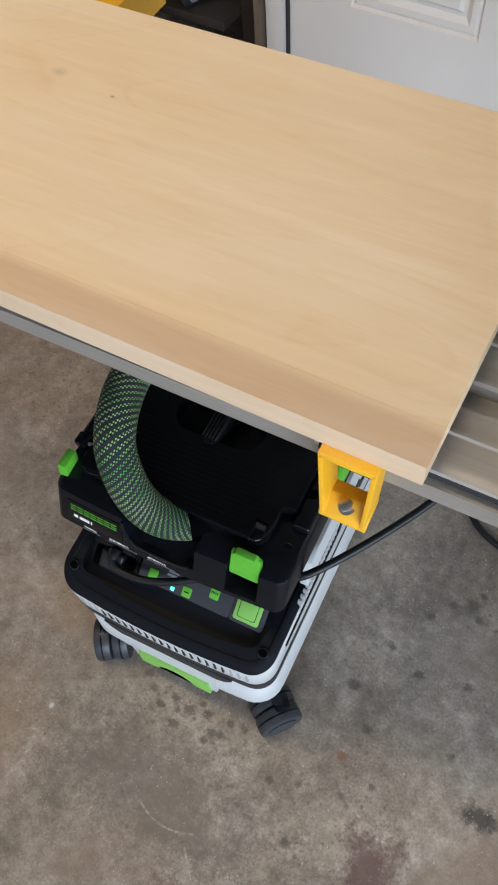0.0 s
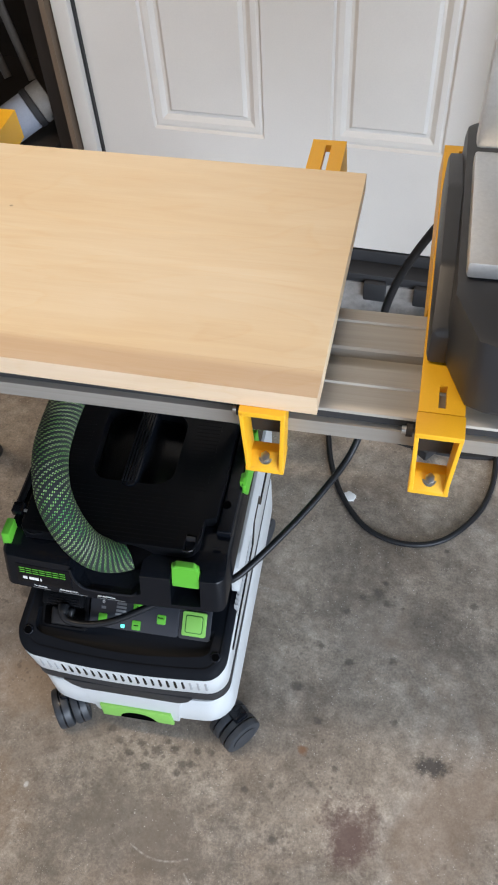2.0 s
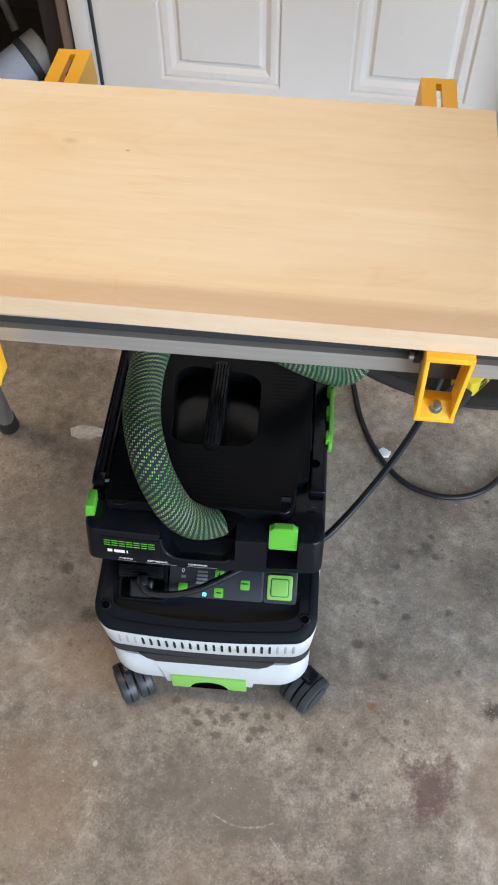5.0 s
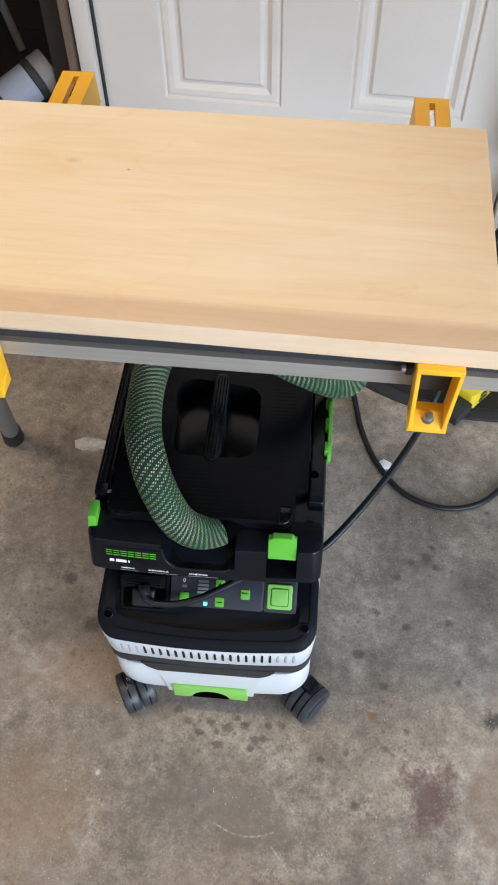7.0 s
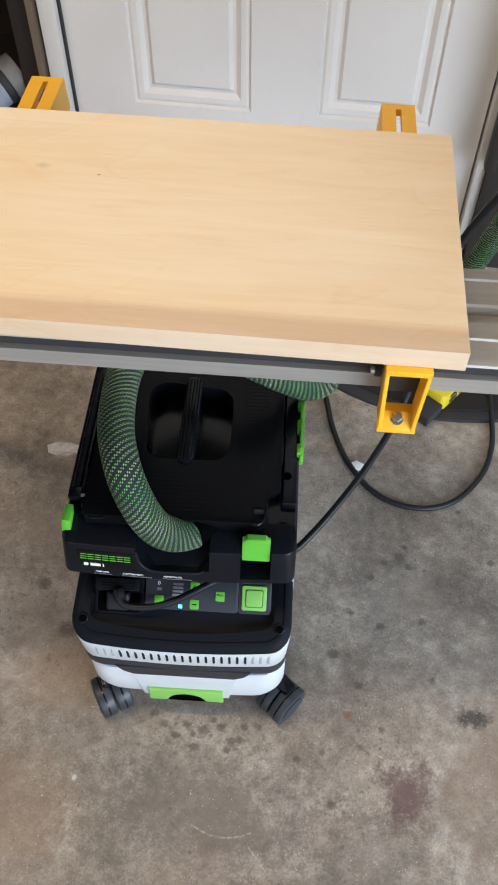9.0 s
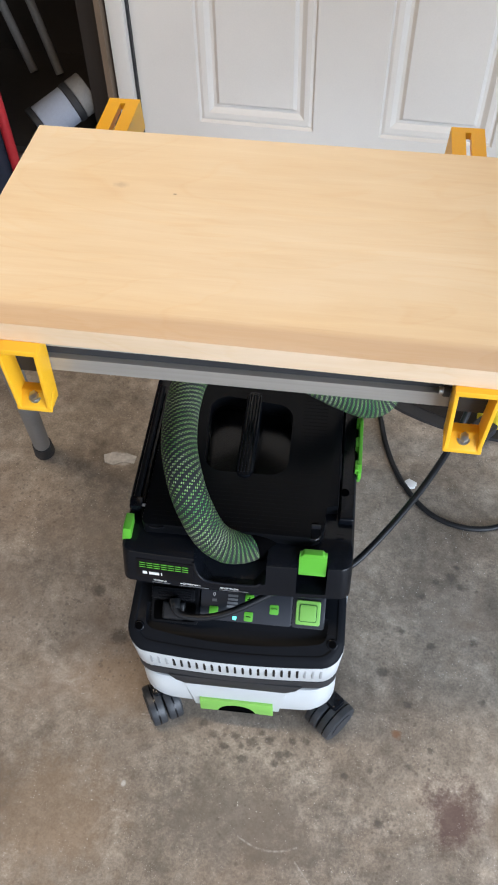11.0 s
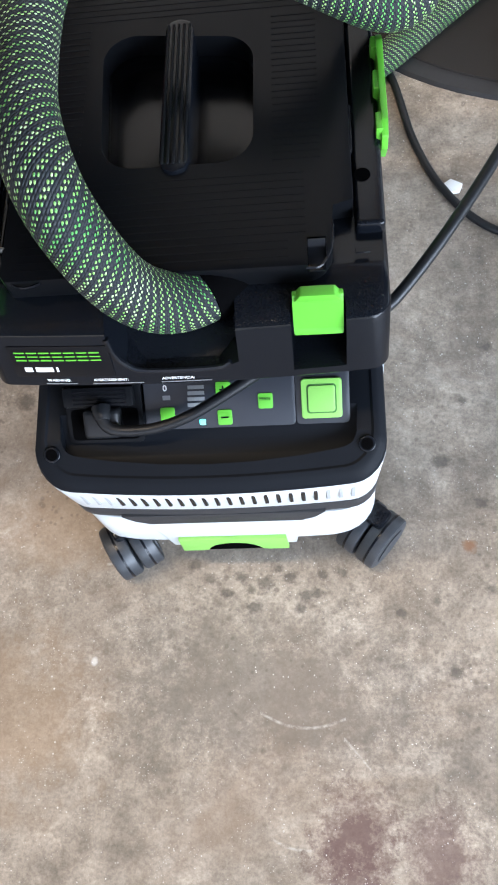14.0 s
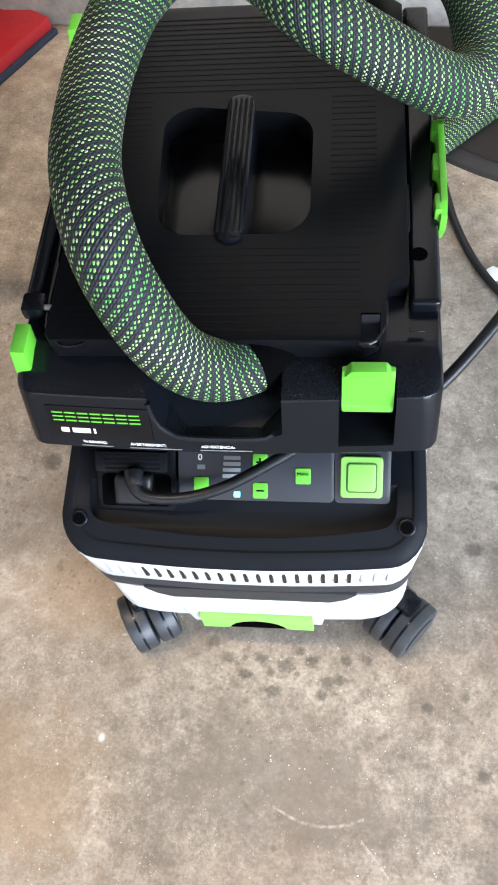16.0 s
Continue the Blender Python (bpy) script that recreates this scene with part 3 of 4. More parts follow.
def clamp(b):
    for s in (-1, 1):
        loop = bmesh.new()
        prism([(s * 0.0215, 0.832), (s * 0.0175, 0.832), (s * 0.0140, 0.757), (s * 0.0180, 0.753)], "y", -0.025, -0.002, 0.0010, bm=loop)
        part("clamp_arm", loop, YELLOW, b, smooth=30)
    part("clamp_top", box(-0.0215, 0.0215, -0.025, -0.002, 0.8275, 0.8337, 0.0012), YELLOW, b, smooth=30)
    loop = bmesh.new()
    prism([(-0.025, 0.753), (-0.025, 0.7575), (-0.013, 0.7695), (-0.003, 0.7695), (-0.003, 0.764), (-0.008, 0.763)], "x", -0.0192, 0.0192, 0.0012, bm=loop)
    part("clamp_foot", loop, YELLOW, b, smooth=30)
    bolt = part("bolt", cyl((0, -0.0165, 0.765), (0, -0.0195, 0.7705), 0.0048, n=6, bevel=0.0006), STEEL, b, "zinc bolt head")
    part("washer", cyl((0, -0.0158, 0.7640), (0, -0.0166, 0.7655), 0.0068, n=18), STEEL, bolt)
    part("knob", cyl((0, -0.010, 0.760), (0, -0.006, 0.742), 0.011, 0.009, n=14, bevel=0.002), RUBBER, b, "black clamp knob")
    part("clamp_block", box(-0.0165, 0.0165, -0.0015, -0.0002, 0.783, 0.824, 0.0004), RUBBER, b, "black clamp block")
    pin = part("pin", cyl((-0.0285, -0.004, 0.811), (-0.0225, -0.004, 0.811), 0.0055, n=12), RUBBER, b)
    part("pin_tip", cyl((-0.0325, -0.004, 0.811), (-0.0285, -0.004, 0.811), 0.0035, n=10), STEEL, pin)
    return b


for bx, far in ((0.228, 0.369), (-0.166, 0.387), (-0.250, 0.022), (0.369, 0.375), (0.80, 0.375)):
    bracket(bx, far)


def board():
    b = thing("plywood_board", "pale maple plywood panel with a hardwood edging lying on yellow brackets", "board", pose(0.010, 0.0395, 0.830, 0, 0, 2.2))
    part("veneer_panel", box(-0.249, 0.2620, 0.0042, 0.2765, 0.0, 0.0200, 0.0), WOOD, b)
    part("edge_strip", box(-0.249, 0.2620, -0.0245, 0.0041, 0.0, 0.0200, 0.0), WOOD, b, "hardwood edging with rounded edge, given a darker tone")
    return b


board()


def mitre_saw():
    s = thing("mitre_saw", "dark grey mitre saw bolted on the stand brackets", "mitre saw", BENCH @ pose(0.0, 0.0, 0.8345))
    part("base", prism([(0.365, 0.055), (0.384, 0.006), (0.40, 0.0), (0.44, -0.004), (0.74, -0.004), (0.80, 0.03), (0.80, 0.30), (0.74, 0.33), (0.42, 0.33), (0.365, 0.29)], "z", 0.0, 0.075, 0.008), SAWGREY, s)
    part("side_skirt", prism([(0.05, 0.0), (0.05, 0.035), (0.10, 0.066), (0.20, 0.070), (0.27, 0.058), (0.29, 0.0)], "x", 0.352, 0.384, 0.006), SAWGREY, s)
    part("table", box(0.372, 0.80, 0.070, 0.22, 0.077, 0.092, 0.003), CAST, s, "bright cast aluminium saw table")
    part("turntable", cyl((0.59, 0.10, 0.077), (0.59, 0.10, 0.096), 0.135, n=48, bevel=0.002), CAST, s, "bright cast turntable")
    fence = box(0.372, 0.555, 0.222, 0.240, 0.092, 0.185, 0.004)
    box(0.625, 0.80, 0.222, 0.240, 0.092, 0.185, 0.004, bm=fence)
    part("fence", fence, CAST, s, "bright aluminium fence")
    part("arm", prism([(0.30, 0.05), (0.36, 0.05), (0.37, 0.32), (0.20, 0.37), (0.10, 0.33), (0.11, 0.29), (0.20, 0.31), (0.30, 0.27)], "x", 0.56, 0.615, 0.008), SAWGREY, s)
    part("motor", cyl((0.62, 0.19, 0.29), (0.80, 0.19, 0.31), 0.055, n=28, bevel=0.008), YELLOW, s, "yellow motor housing")
    part("blade_guard", cyl((0.585, 0.17, 0.225), (0.60, 0.17, 0.225), 0.125, n=48), SAWGREY, s)
    part("carry_handle", tube([(0.41, 0.30, 0.08), (0.40, 0.30, 0.15), (0.395, 0.26, 0.19), (0.395, 0.15, 0.185), (0.40, 0.10, 0.15), (0.41, 0.09, 0.09)], 0.011), RUBBER, s, "black carry handle")
    return s


mitre_saw()

# ---- dust extractor ----
VAC = pose(0.0085, 0.013, 0.0, 0, 0, 4.5)


def slope(y):
    return 0.266 + 0.56 * (min(max(y, -0.04), 0.085) + 0.024)


def caster(vac, x, y, turn, name="caster"):
    m = pose(x, y, 0, 0, 0, turn)
    hood = box(-0.011, 0.011, -0.002, 0.022, 0.046, 0.074, 0.005)
    bmesh.ops.transform(hood, matrix=m, verts=hood.verts)
    c = part(name, hood, BLACK, vac, "black swivel caster")
    for s in (-1, 1):
        w = cyl((s * 0.001, 0, 0.033), (s * 0.0255, 0, 0.033), 0.033, n=36, bevel=0.004)
        cyl((s * 0.0257, 0, 0.033), (s * 0.0268, 0, 0.033), 0.022, n=24, bm=w)
        bmesh.ops.transform(w, matrix=m, verts=w.verts)
        wheel = part("wheel", w, TREAD, c)
        band = cyl((s * 0.0125, 0, 0.033), (s * 0.0150, 0, 0.033), 0.0333, n=36)
        bmesh.ops.transform(band, matrix=m, verts=band.verts)
        part("tread_groove", band, BLACK, wheel)


FACE = 0.80


def on_panel(x, y, lift=0.0):
    """A pose lying on the sloped floor of the control panel's recess."""
    return pose(x, y, 0.2925 + FACE * (y - 0.0395) + lift, math.degrees(math.atan(FACE)), 0, 0)


def on_rim(x, y, lift=0.0):
    """A pose lying on the sloped rim round the recess."""
    return pose(x, y, slope(y) + lift, math.degrees(math.atan(0.56)), 0, 0)


def lid_face(x, z):
    """The leaning, slightly bowed front of the lid: y at a place on it."""
    return 0.026 + 0.311 * (z - 0.374) - 0.0055 * (1 - (x / 0.1495) ** 2)


def on_lid(x, z, tilt=0.0):
    """A pose on the lid's front, z up along it; tilt 90 lays writing on it."""
    return pose(x, lid_face(x, z), z, tilt - 17.3, 0, math.degrees(0.011 * x / 0.1495**2))


def panel_box(x0, x1, y0, y1, up0, up1, bevel=0.0):
    """A box on the sloped panel, x and y as seen from above, up along the slope's normal."""
    yc = (y0 + y1) / 2
    k = math.sqrt(1 + FACE**2)
    bm = box(x0, x1, -(y1 - y0) / 2 * k, (y1 - y0) / 2 * k, up0, up1, bevel)
    bmesh.ops.transform(bm, matrix=on_panel(0, yc), verts=bm.verts)
    return bm


def tile(x0, x1, y0, y1, up0, up1, r, bevel=0.0004):
    """A plate with rounded corners on the sloped panel."""
    k = math.sqrt(1 + FACE**2)
    hx, hy = (x1 - x0) / 2, (y1 - y0) / 2 * k
    rim = []
    for sx, sy, a0 in ((-1, -1, 180), (1, -1, 270), (1, 1, 0), (-1, 1, 90)):
        rim += [(sx * (hx - r) + r * math.cos(radians(a0 + i * 22.5)), sy * (hy - r) + r * math.sin(radians(a0 + i * 22.5))) for i in range(5)]
    bm = prism(rim, "z", up0, up1, bevel)
    bmesh.ops.transform(bm, matrix=on_panel((x0 + x1) / 2, (y0 + y1) / 2), verts=bm.verts)
    return bm


def dust_extractor():
    v = thing("dust_extractor", "black and white dust extractor with green latches on casters", "vacuum", VAC)
    def flank(y):
        """The black joint thins out along the sides."""
        return 0.012 * min(max((y - 0.02) / 0.06, 0.0), 1.0)

    tray = loft([(0.1410, -0.003, 0.3880, 0.045, 0.003, 0.066), (0.1465, -0.014, 0.3980, 0.042, 0.005, 0.072), (0.1490, -0.0182, 0.4060, 0.037, 0.006, 0.095), (0.1480, -0.0175, 0.4100, 0.034, 0.006, lambda y: 0.153 + flank(y)), (0.1455, -0.014, 0.4080, 0.033, 0.006, lambda y: 0.158 + flank(y))])
    part("tray", tray, WHITE, v)
    housing = bmesh.new()
    prism([(-0.080, 0.1570), (0.080, 0.1570), (0.071, 0.142), (0.066, 0.074), (-0.066, 0.074), (-0.071, 0.142)], "y", -0.0250, -0.002, 0.0025, bm=housing)
    part("latch_housing", housing, WHITE, v)
    part("latch_hollow", box(-0.031, 0.031, -0.0262, -0.002, 0.058, 0.0985, 0.001), VOID, v)
    arc = [(0.029 * math.cos(a), 0.068 + 0.027 * math.sin(a)) for a in (0, 0.35, 0.7, 1.05, 1.4)]
    grip = [(-0.056, 0.108), (-0.057, 0.066), (-0.036, 0.066)] + [(-x, z) for x, z in arc] + arc[::-1] + [(0.036, 0.066), (0.057, 0.066), (0.056, 0.108)]
    part("tray_latch", prism(grip, "y", -0.0290, -0.0238, 0.0008), PALEGREEN, v, "pale green tray latch")
    part("seal_band", loft([(0.1420, -0.0115, 0.4070, 0.025, 0.006, 0.150), (0.1420, -0.0115, 0.4070, 0.025, 0.006, 0.2035)]), BLACK, v, "recessed black band")
    lip = loft([(0.1465, -0.0170, 0.4110, 0.026, 0.0065, lambda y: 0.174 + 0.7 * flank(y)), (0.1475, -0.0180, 0.4120, 0.026, 0.0065, lambda y: 0.178 + 0.5 * flank(y)), (0.1475, -0.0180, 0.4120, 0.026, 0.0065, lambda y: 0.192 - 0.4 * flank(y)), (0.1465, -0.0170, 0.4110, 0.026, 0.0065, lambda y: 0.196 - 0.6 * flank(y))])
    prism([(-0.098, 0.1830), (0.098, 0.1830), (0.088, 0.1660), (0.074, 0.1560), (-0.074, 0.1560), (-0.088, 0.1660)], "y", -0.0252, -0.005, 0.0015, bm=lip)
    part("rubber_lip", lip, RUBBER, v)
    shell = loft([(0.1450, -0.0160, 0.4110, 0.026, 0.0065, lambda y: 0.200 - 0.6 * flank(y)), (0.1480, -0.0190, 0.4140, 0.027, 0.007, lambda y: 0.205 - 0.8 * flank(y)), (0.1513, -0.0220, 0.4160, 0.028, 0.008, lambda y: slope(y) - 0.009), (0.1495, -0.0213, 0.4155, 0.028, 0.008, lambda y: slope(y) - 0.006)])

    def recess(grow=0.0, deep=0.0):
        """The hollow of the control panel: a bowed outline above a folded floor."""
        rim = [(-0.134, 0.110)] + [(-0.1265 - grow, 0.014), (-0.1255 - grow, 0.009), (-0.1225 - grow, 0.0045), (-0.117 - grow, 0.0015)] + [(x / 100, -0.0085 - grow + 0.010 * (x / 12) ** 2) for x in (-11, -8, -4, 0, 4, 8, 11)] + [(0.117 + grow, 0.0015), (0.1225 + grow, 0.0045), (0.1255 + grow, 0.009), (0.1265 + grow, 0.014), (0.131, 0.110)]
        below = [(-0.1, 0.1), (-0.1, 0.2690 - deep), (0.004, 0.2690 - deep), (0.0155, 0.2733 - deep), (0.15, 0.3809 - deep), (0.15, 0.1)]
        return carve(prism(rim, "z", 0.2, 0.42), prism(below, "x", -0.2, 0.2))

    part("upper_shell", carve(shell, recess(0.003, 0.004)), WHITE, v)

    def front(x, hx=0.1505, y0=-0.0207, bulge=0.0076):
        return y0 - bulge * (1 - (x / hx) ** 2)

    for i in range(23):
        x = -0.1190 + i * 0.0109
        dark = 3 <= i < 20
        depth = 0.0003 if dark else 0.0002
        part("vent_slot", box(x, x + 0.0036, front(x) - depth - 0.0009, front(x) + 0.004, 0.224, 0.250, 0.0006, 1), BLACK if dark else SLOTGREY, v)
    def over(lift):
        return lambda y: slope(y) + lift

    panel = loft([(0.1440, -0.0150, 0.410, 0.028, 0.008, over(-0.034)), (0.1455, -0.0165, 0.412, 0.028, 0.008, over(-0.010)), (0.1490, -0.0200, 0.415, 0.028, 0.008, over(-0.008)), (0.1512, -0.0222, 0.416, 0.028, 0.008, over(-0.0042)), (0.1502, -0.0210, 0.4155, 0.028, 0.008, over(-0.0012)), (0.1462, -0.0168, 0.414, 0.026, 0.0078, over(0.0010)), (0.1435, -0.0145, 0.413, 0.025, 0.0075, over(0.0020)), (0.1405, -0.0120, 0.411, 0.024, 0.0072, over(0.0020)), (0.1385, -0.0100, 0.410, 0.023, 0.0070, over(0.0005))])
    part("control_panel", carve(panel, recess()), PANELBLACK, v, "glossy black sloped control panel", smooth=25)
    for s in (-1, 1):
        ringm = cyl((0, 0, 0.0004), (0, 0, 0.0030), 0.0078, 0.0070, n=22, bevel=0.0008)
        bmesh.ops.transform(ringm, matrix=on_rim(s * 0.1345, 0.003), verts=ringm.verts)
        rimp = part("screw_boss", ringm, BLACK, v)
        hole2 = cyl((0, 0, 0.0026), (0, 0, 0.0034), 0.0050, n=18)
        bmesh.ops.transform(hole2, matrix=on_rim(s * 0.1345, 0.003), verts=hole2.verts)
        part("screw", hole2, VOID, rimp)
    part("socket_frame", tile(-0.1215, -0.0545, 0.0160, 0.0600, -0.001, 0.0030, 0.005, 0.0008), SATIN, v)
    part("socket_well", tile(-0.1175, -0.0585, 0.0185, 0.0400, 0.0025, 0.0034, 0.004, 0.0), VOID, v)
    flap = part("socket_flap", panel_box(-0.1210, -0.0600, 0.0425, 0.0560, 0.003, 0.0105, 0.002), SATIN, v, "black socket flap")
    for k in range(4):
        part("flap_groove", panel_box(-0.112, -0.066, 0.0445 + k * 0.0027, 0.0455 + k * 0.0027, 0.0104, 0.0109), GLOSS, flap)
    pad = part("keypad", tile(-0.0525, 0.0760, 0.0235, 0.0640, -0.0005, 0.0012, 0.004), KEYPAD, v, "dark grey keypad")
    part("switch_field", tile(0.0765, 0.1215, 0.0235, 0.0640, -0.0005, 0.0010, 0.004), KEYPAD, v)
    for x, y, sign in ((0.0158, 0.0494, "+"), (0.0158, 0.0305, "-"), (-0.0333, 0.0336, ""), (0.0510, 0.0406, "MAN")):
        key = part("key", tile(x - 0.0062, x + 0.0062, y - 0.0052, y + 0.0052, 0.001, 0.0022, 0.0016, 0.0003), GREEN, pad, "green key")
        if sign == "MAN":
            lettering(sign, 0.0042, on_panel(x - 0.0050, y - 0.0011, 0.0031), BLACK, key)
        elif sign:
            part("sign", tile(x - 0.0032, x + 0.0032, y - 0.0005, y + 0.0005, 0.0021, 0.0025, 0.0002, 0.0), BLACK, key)
            if sign == "+":
                part("sign", tile(x - 0.0006, x + 0.0006, y - 0.0026, y + 0.0026, 0.0021, 0.0026, 0.0002, 0.0), BLACK, key)
    for k in range(4):
        part("level_bar", panel_box(-0.0155 + k * 0.0004, -0.0005, 0.0385 + k * 0.0040, 0.0410 + k * 0.0040, 0.001, 0.0016), GREY, pad)
    part("status_light", panel_box(-0.0062, -0.0010, 0.0258, 0.0296, 0.001, 0.0022, 0.0006), LED, pad, "teal status light")
    part("mode_mark", panel_box(-0.0365, -0.0300, 0.0438, 0.0468, 0.001, 0.0016), GREY, pad)
    lettering("0", 0.0075, on_panel(-0.0358, 0.0490, 0.0018), PRINT, pad)
    power = part("power_button", tile(0.0812, 0.1152, 0.0278, 0.0545, 0.001, 0.0050, 0.003, 0.0012), PALEGREEN, v, "pale green square power switch")
    part("switch_gap", tile(0.0858, 0.1106, 0.0313, 0.0510, 0.0044, 0.0052, 0.003, 0.0), DARKGREEN, power)
    part("switch_rocker", tile(0.0870, 0.1094, 0.0323, 0.0500, 0.0042, 0.0064, 0.0026, 0.0008), PALEGREEN, power)

    # neck and white sides
    part("neck", loft([(0.138, 0.085, 0.4120, 0.02, 0, 0.31), (0.138, 0.085, 0.4120, 0.02, 0, 0.372)]), SATIN, v)
    for s in (-1, 1):
        part("side_wall", prism([(0.095, 0.300), (0.410, 0.300), (0.410, 0.3575), (0.125, 0.3575), (0.105, 0.348)], "x", *sorted((s * 0.1400, s * 0.1516)), 0.002), WHITE, v, "white side wall")
        a, b = sorted((s * 0.1475, s * 0.1522))
        part("side_stripe", prism([(0.03, 0.250), (0.20, 0.262), (0.218, 0.292), (0.25, 0.294), (0.265, 0.268), (0.37, 0.266), (0.37, 0.274), (0.272, 0.276), (0.258, 0.303), (0.212, 0.301), (0.194, 0.270), (0.03, 0.256)], "x", a, b), BLACK, v, "black wavy inlay")
        for k in range(16):
            y = 0.070 + k * 0.0075
            part("side_slot", prism([(y, 0.276), (y + 0.0022, 0.276), (y + 0.0065, 0.300), (y + 0.0043, 0.300)], "x", a, b), SLOTGREY, v)
    # lid
    def scoop():
        return prism([(-0.058, 0.50), (-0.052, 0.405), (-0.044, 0.392), (-0.030, 0.386), (0.025, 0.386), (0.040, 0.392), (0.042, 0.50)], "y", -0.05, 0.084)

    def notch(depth=0.055):
        return box(0.0795, 0.1180, -0.05, depth, 0.380, 0.50)

    body = loft([(0.143, 0.0350, 0.4140, 0.010, 0.0055, 0.3660), (0.1475, 0.0285, 0.4180, 0.010, 0.0055, 0.3685), (0.1495, 0.0260, 0.4200, 0.012, 0.0055, 0.3740), (0.1495, 0.0402, 0.4200, 0.014, 0.0055, 0.4195), (0.1490, 0.0418, 0.4200, 0.014, 0.0055, 0.4220), (0.1485, 0.0440, 0.4195, 0.013, 0.0052, 0.4232), (0.1480, 0.0580, 0.4180, 0.012, 0.0045, 0.4270), (0.1460, 0.0720, 0.4160, 0.012, 0.0030, 0.4300)])
    hole = []
    for cx, cy, a0 in ((-0.032, 0.178, 180), (0.030, 0.178, 270), (0.030, 0.250, 0), (-0.036, 0.258, 90)):
        hole += [(cx + 0.026 * math.cos(radians(a0 + k * 9)), cy + 0.026 * math.sin(radians(a0 + k * 9))) for k in range(11)]
    part("lid_body", carve(carve(carve(body, scoop()), notch()), prism([(x, y + 0.007) for x, y in hole], "z", 0.414, 0.50)), BLACK, v, smooth=18)
    def crest():
        return loft([(0.1487, 0.0445, 0.102, 0.012, 0.0052, 0.4225), (0.1484, 0.0660, 0.104, 0.011, 0.0030, 0.4330), (0.1480, 0.0700, 0.1035, 0.0105, 0.0020, 0.4352), (0.1470, 0.0750, 0.1025, 0.0095, 0.0010, 0.4365)])

    part("front_crest", carve(crest(), prism([(-0.056, 0.52), (-0.052, 0.395), (0.3, 0.395), (0.3, 0.52)], "y", -0.05, 0.2)), BLACK, v, smooth=18)
    part("front_crest", carve(carve(crest(), prism([(-0.3, 0.52), (-0.3, 0.395), (0.040, 0.395), (0.040, 0.52)], "y", -0.05, 0.2)), notch()), BLACK, v, smooth=18)
    part("scoop_liner", prism([(0.0265, 0.3845), (0.034, 0.3855), (0.074, 0.400), (0.0835, 0.436), (0.086, 0.436), (0.086, 0.383), (0.0265, 0.383)], "x", -0.050, 0.040, 0.001), BLACK, v)
    for s in (-1, 1):
        part("side_rail", box(*sorted((s * 0.1268, s * 0.1482)), 0.1036, 0.418, 0.428, 0.4410, 0.004, 3), BLACK, v)
    part("hinge_rod", cyl((-0.1370, 0.106, 0.4485), (-0.1370, 0.300, 0.4485), 0.0042, n=14, bevel=0.001), SATIN, v)
    part("hinge_block", box(-0.1440, -0.1280, 0.090, 0.1055, 0.4400, 0.4520, 0.002), BLACK, v)
    part("hinge_pin", cyl((-0.1280, 0.096, 0.4470), (-0.1190, 0.096, 0.4470), 0.0022, n=10), LEGGREY, v, "bare metal hinge pin")
    outline = [(-0.124, 0.066), (-0.120, 0.060), (0.096, 0.060), (0.104, 0.064), (0.110, 0.074), (0.110, 0.110), (0.126, 0.112), (0.126, 0.402), (0.118, 0.410), (-0.116, 0.410), (-0.124, 0.402)]
    plate = carve(carve(prism(outline, "z", 0.4372, 0.4632, 0.0018), prism(hole, "z", 0.40, 0.50)), box(0.093, 0.106, 0.058, 0.0825, 0.4548, 0.50))
    lid = part("lid", plate, SATIN, v, "black ribbed lid")
    lid.location = (0, 0.007, -0.014)
    curl = [(0.0625 + 0.0185 * math.sin(radians(t)), 0.4735 - 0.0185 * math.cos(radians(t))) for t in range(-5, 66, 10)]
    part("thumb_scoop", prism(curl + [(0.0815, 0.4545), (0.0605, 0.4545)], "x", 0.0935, 0.1055), GLOSS, lid, "glossy curved thumb scoop", smooth=50)
    ribs = bmesh.new()
    for k in range(12):
        y = 0.068 + k * 0.0064
        box(-0.112, 0.080 if k < 3 else 0.092, y, y + 0.0014, 0.4626, 0.46355, bm=ribs)
    for k in range(23):
        y = 0.151 + k * 0.0064
        for x0, x1 in ((-0.116, -0.074), (0.070, 0.104)):
            box(x0, x1, y, y + 0.0014, 0.4626, 0.46355, bm=ribs)
    for k in range(15):
        y = 0.302 + k * 0.0064
        box(-0.112, 0.098, y, y + 0.0014, 0.4626, 0.46355, bm=ribs)
    tagged(part("ribs", ribs, SATIN, lid), kind="stuff")
    grip = part("carry_handle", prism([(-0.0130, 0.155), (-0.0100, 0.146), (-0.0015, 0.143), (0.0070, 0.146), (0.0100, 0.155), (0.0100, 0.282), (0.0070, 0.291), (-0.0015, 0.294), (-0.0100, 0.291), (-0.0130, 0.282)], "z", 0.4290, 0.4675, 0.0030), BLACK, lid, "black ribbed carry handle")
    for k in range(5):
        x = -0.0112 + k * 0.0042
        part("grip_rib", box(x, x + 0.0021, 0.150, 0.287, 0.4668, 0.4690, 0.0008, 1), SATIN, grip)
    seam = tube([(0.1265, 0.20, 0.4590), (0.1265, 0.158, 0.4590), (0.1245, 0.1535, 0.4590), (0.1245, 0.118, 0.4590), (0.1105, 0.1135, 0.4620), (0.1105, 0.082, 0.4600), (0.103, 0.062, 0.4600), (0.092, 0.060, 0.4600)], 0.0011, n=6, step=0.003)
    part("seam", seam, GLOSS, lid)
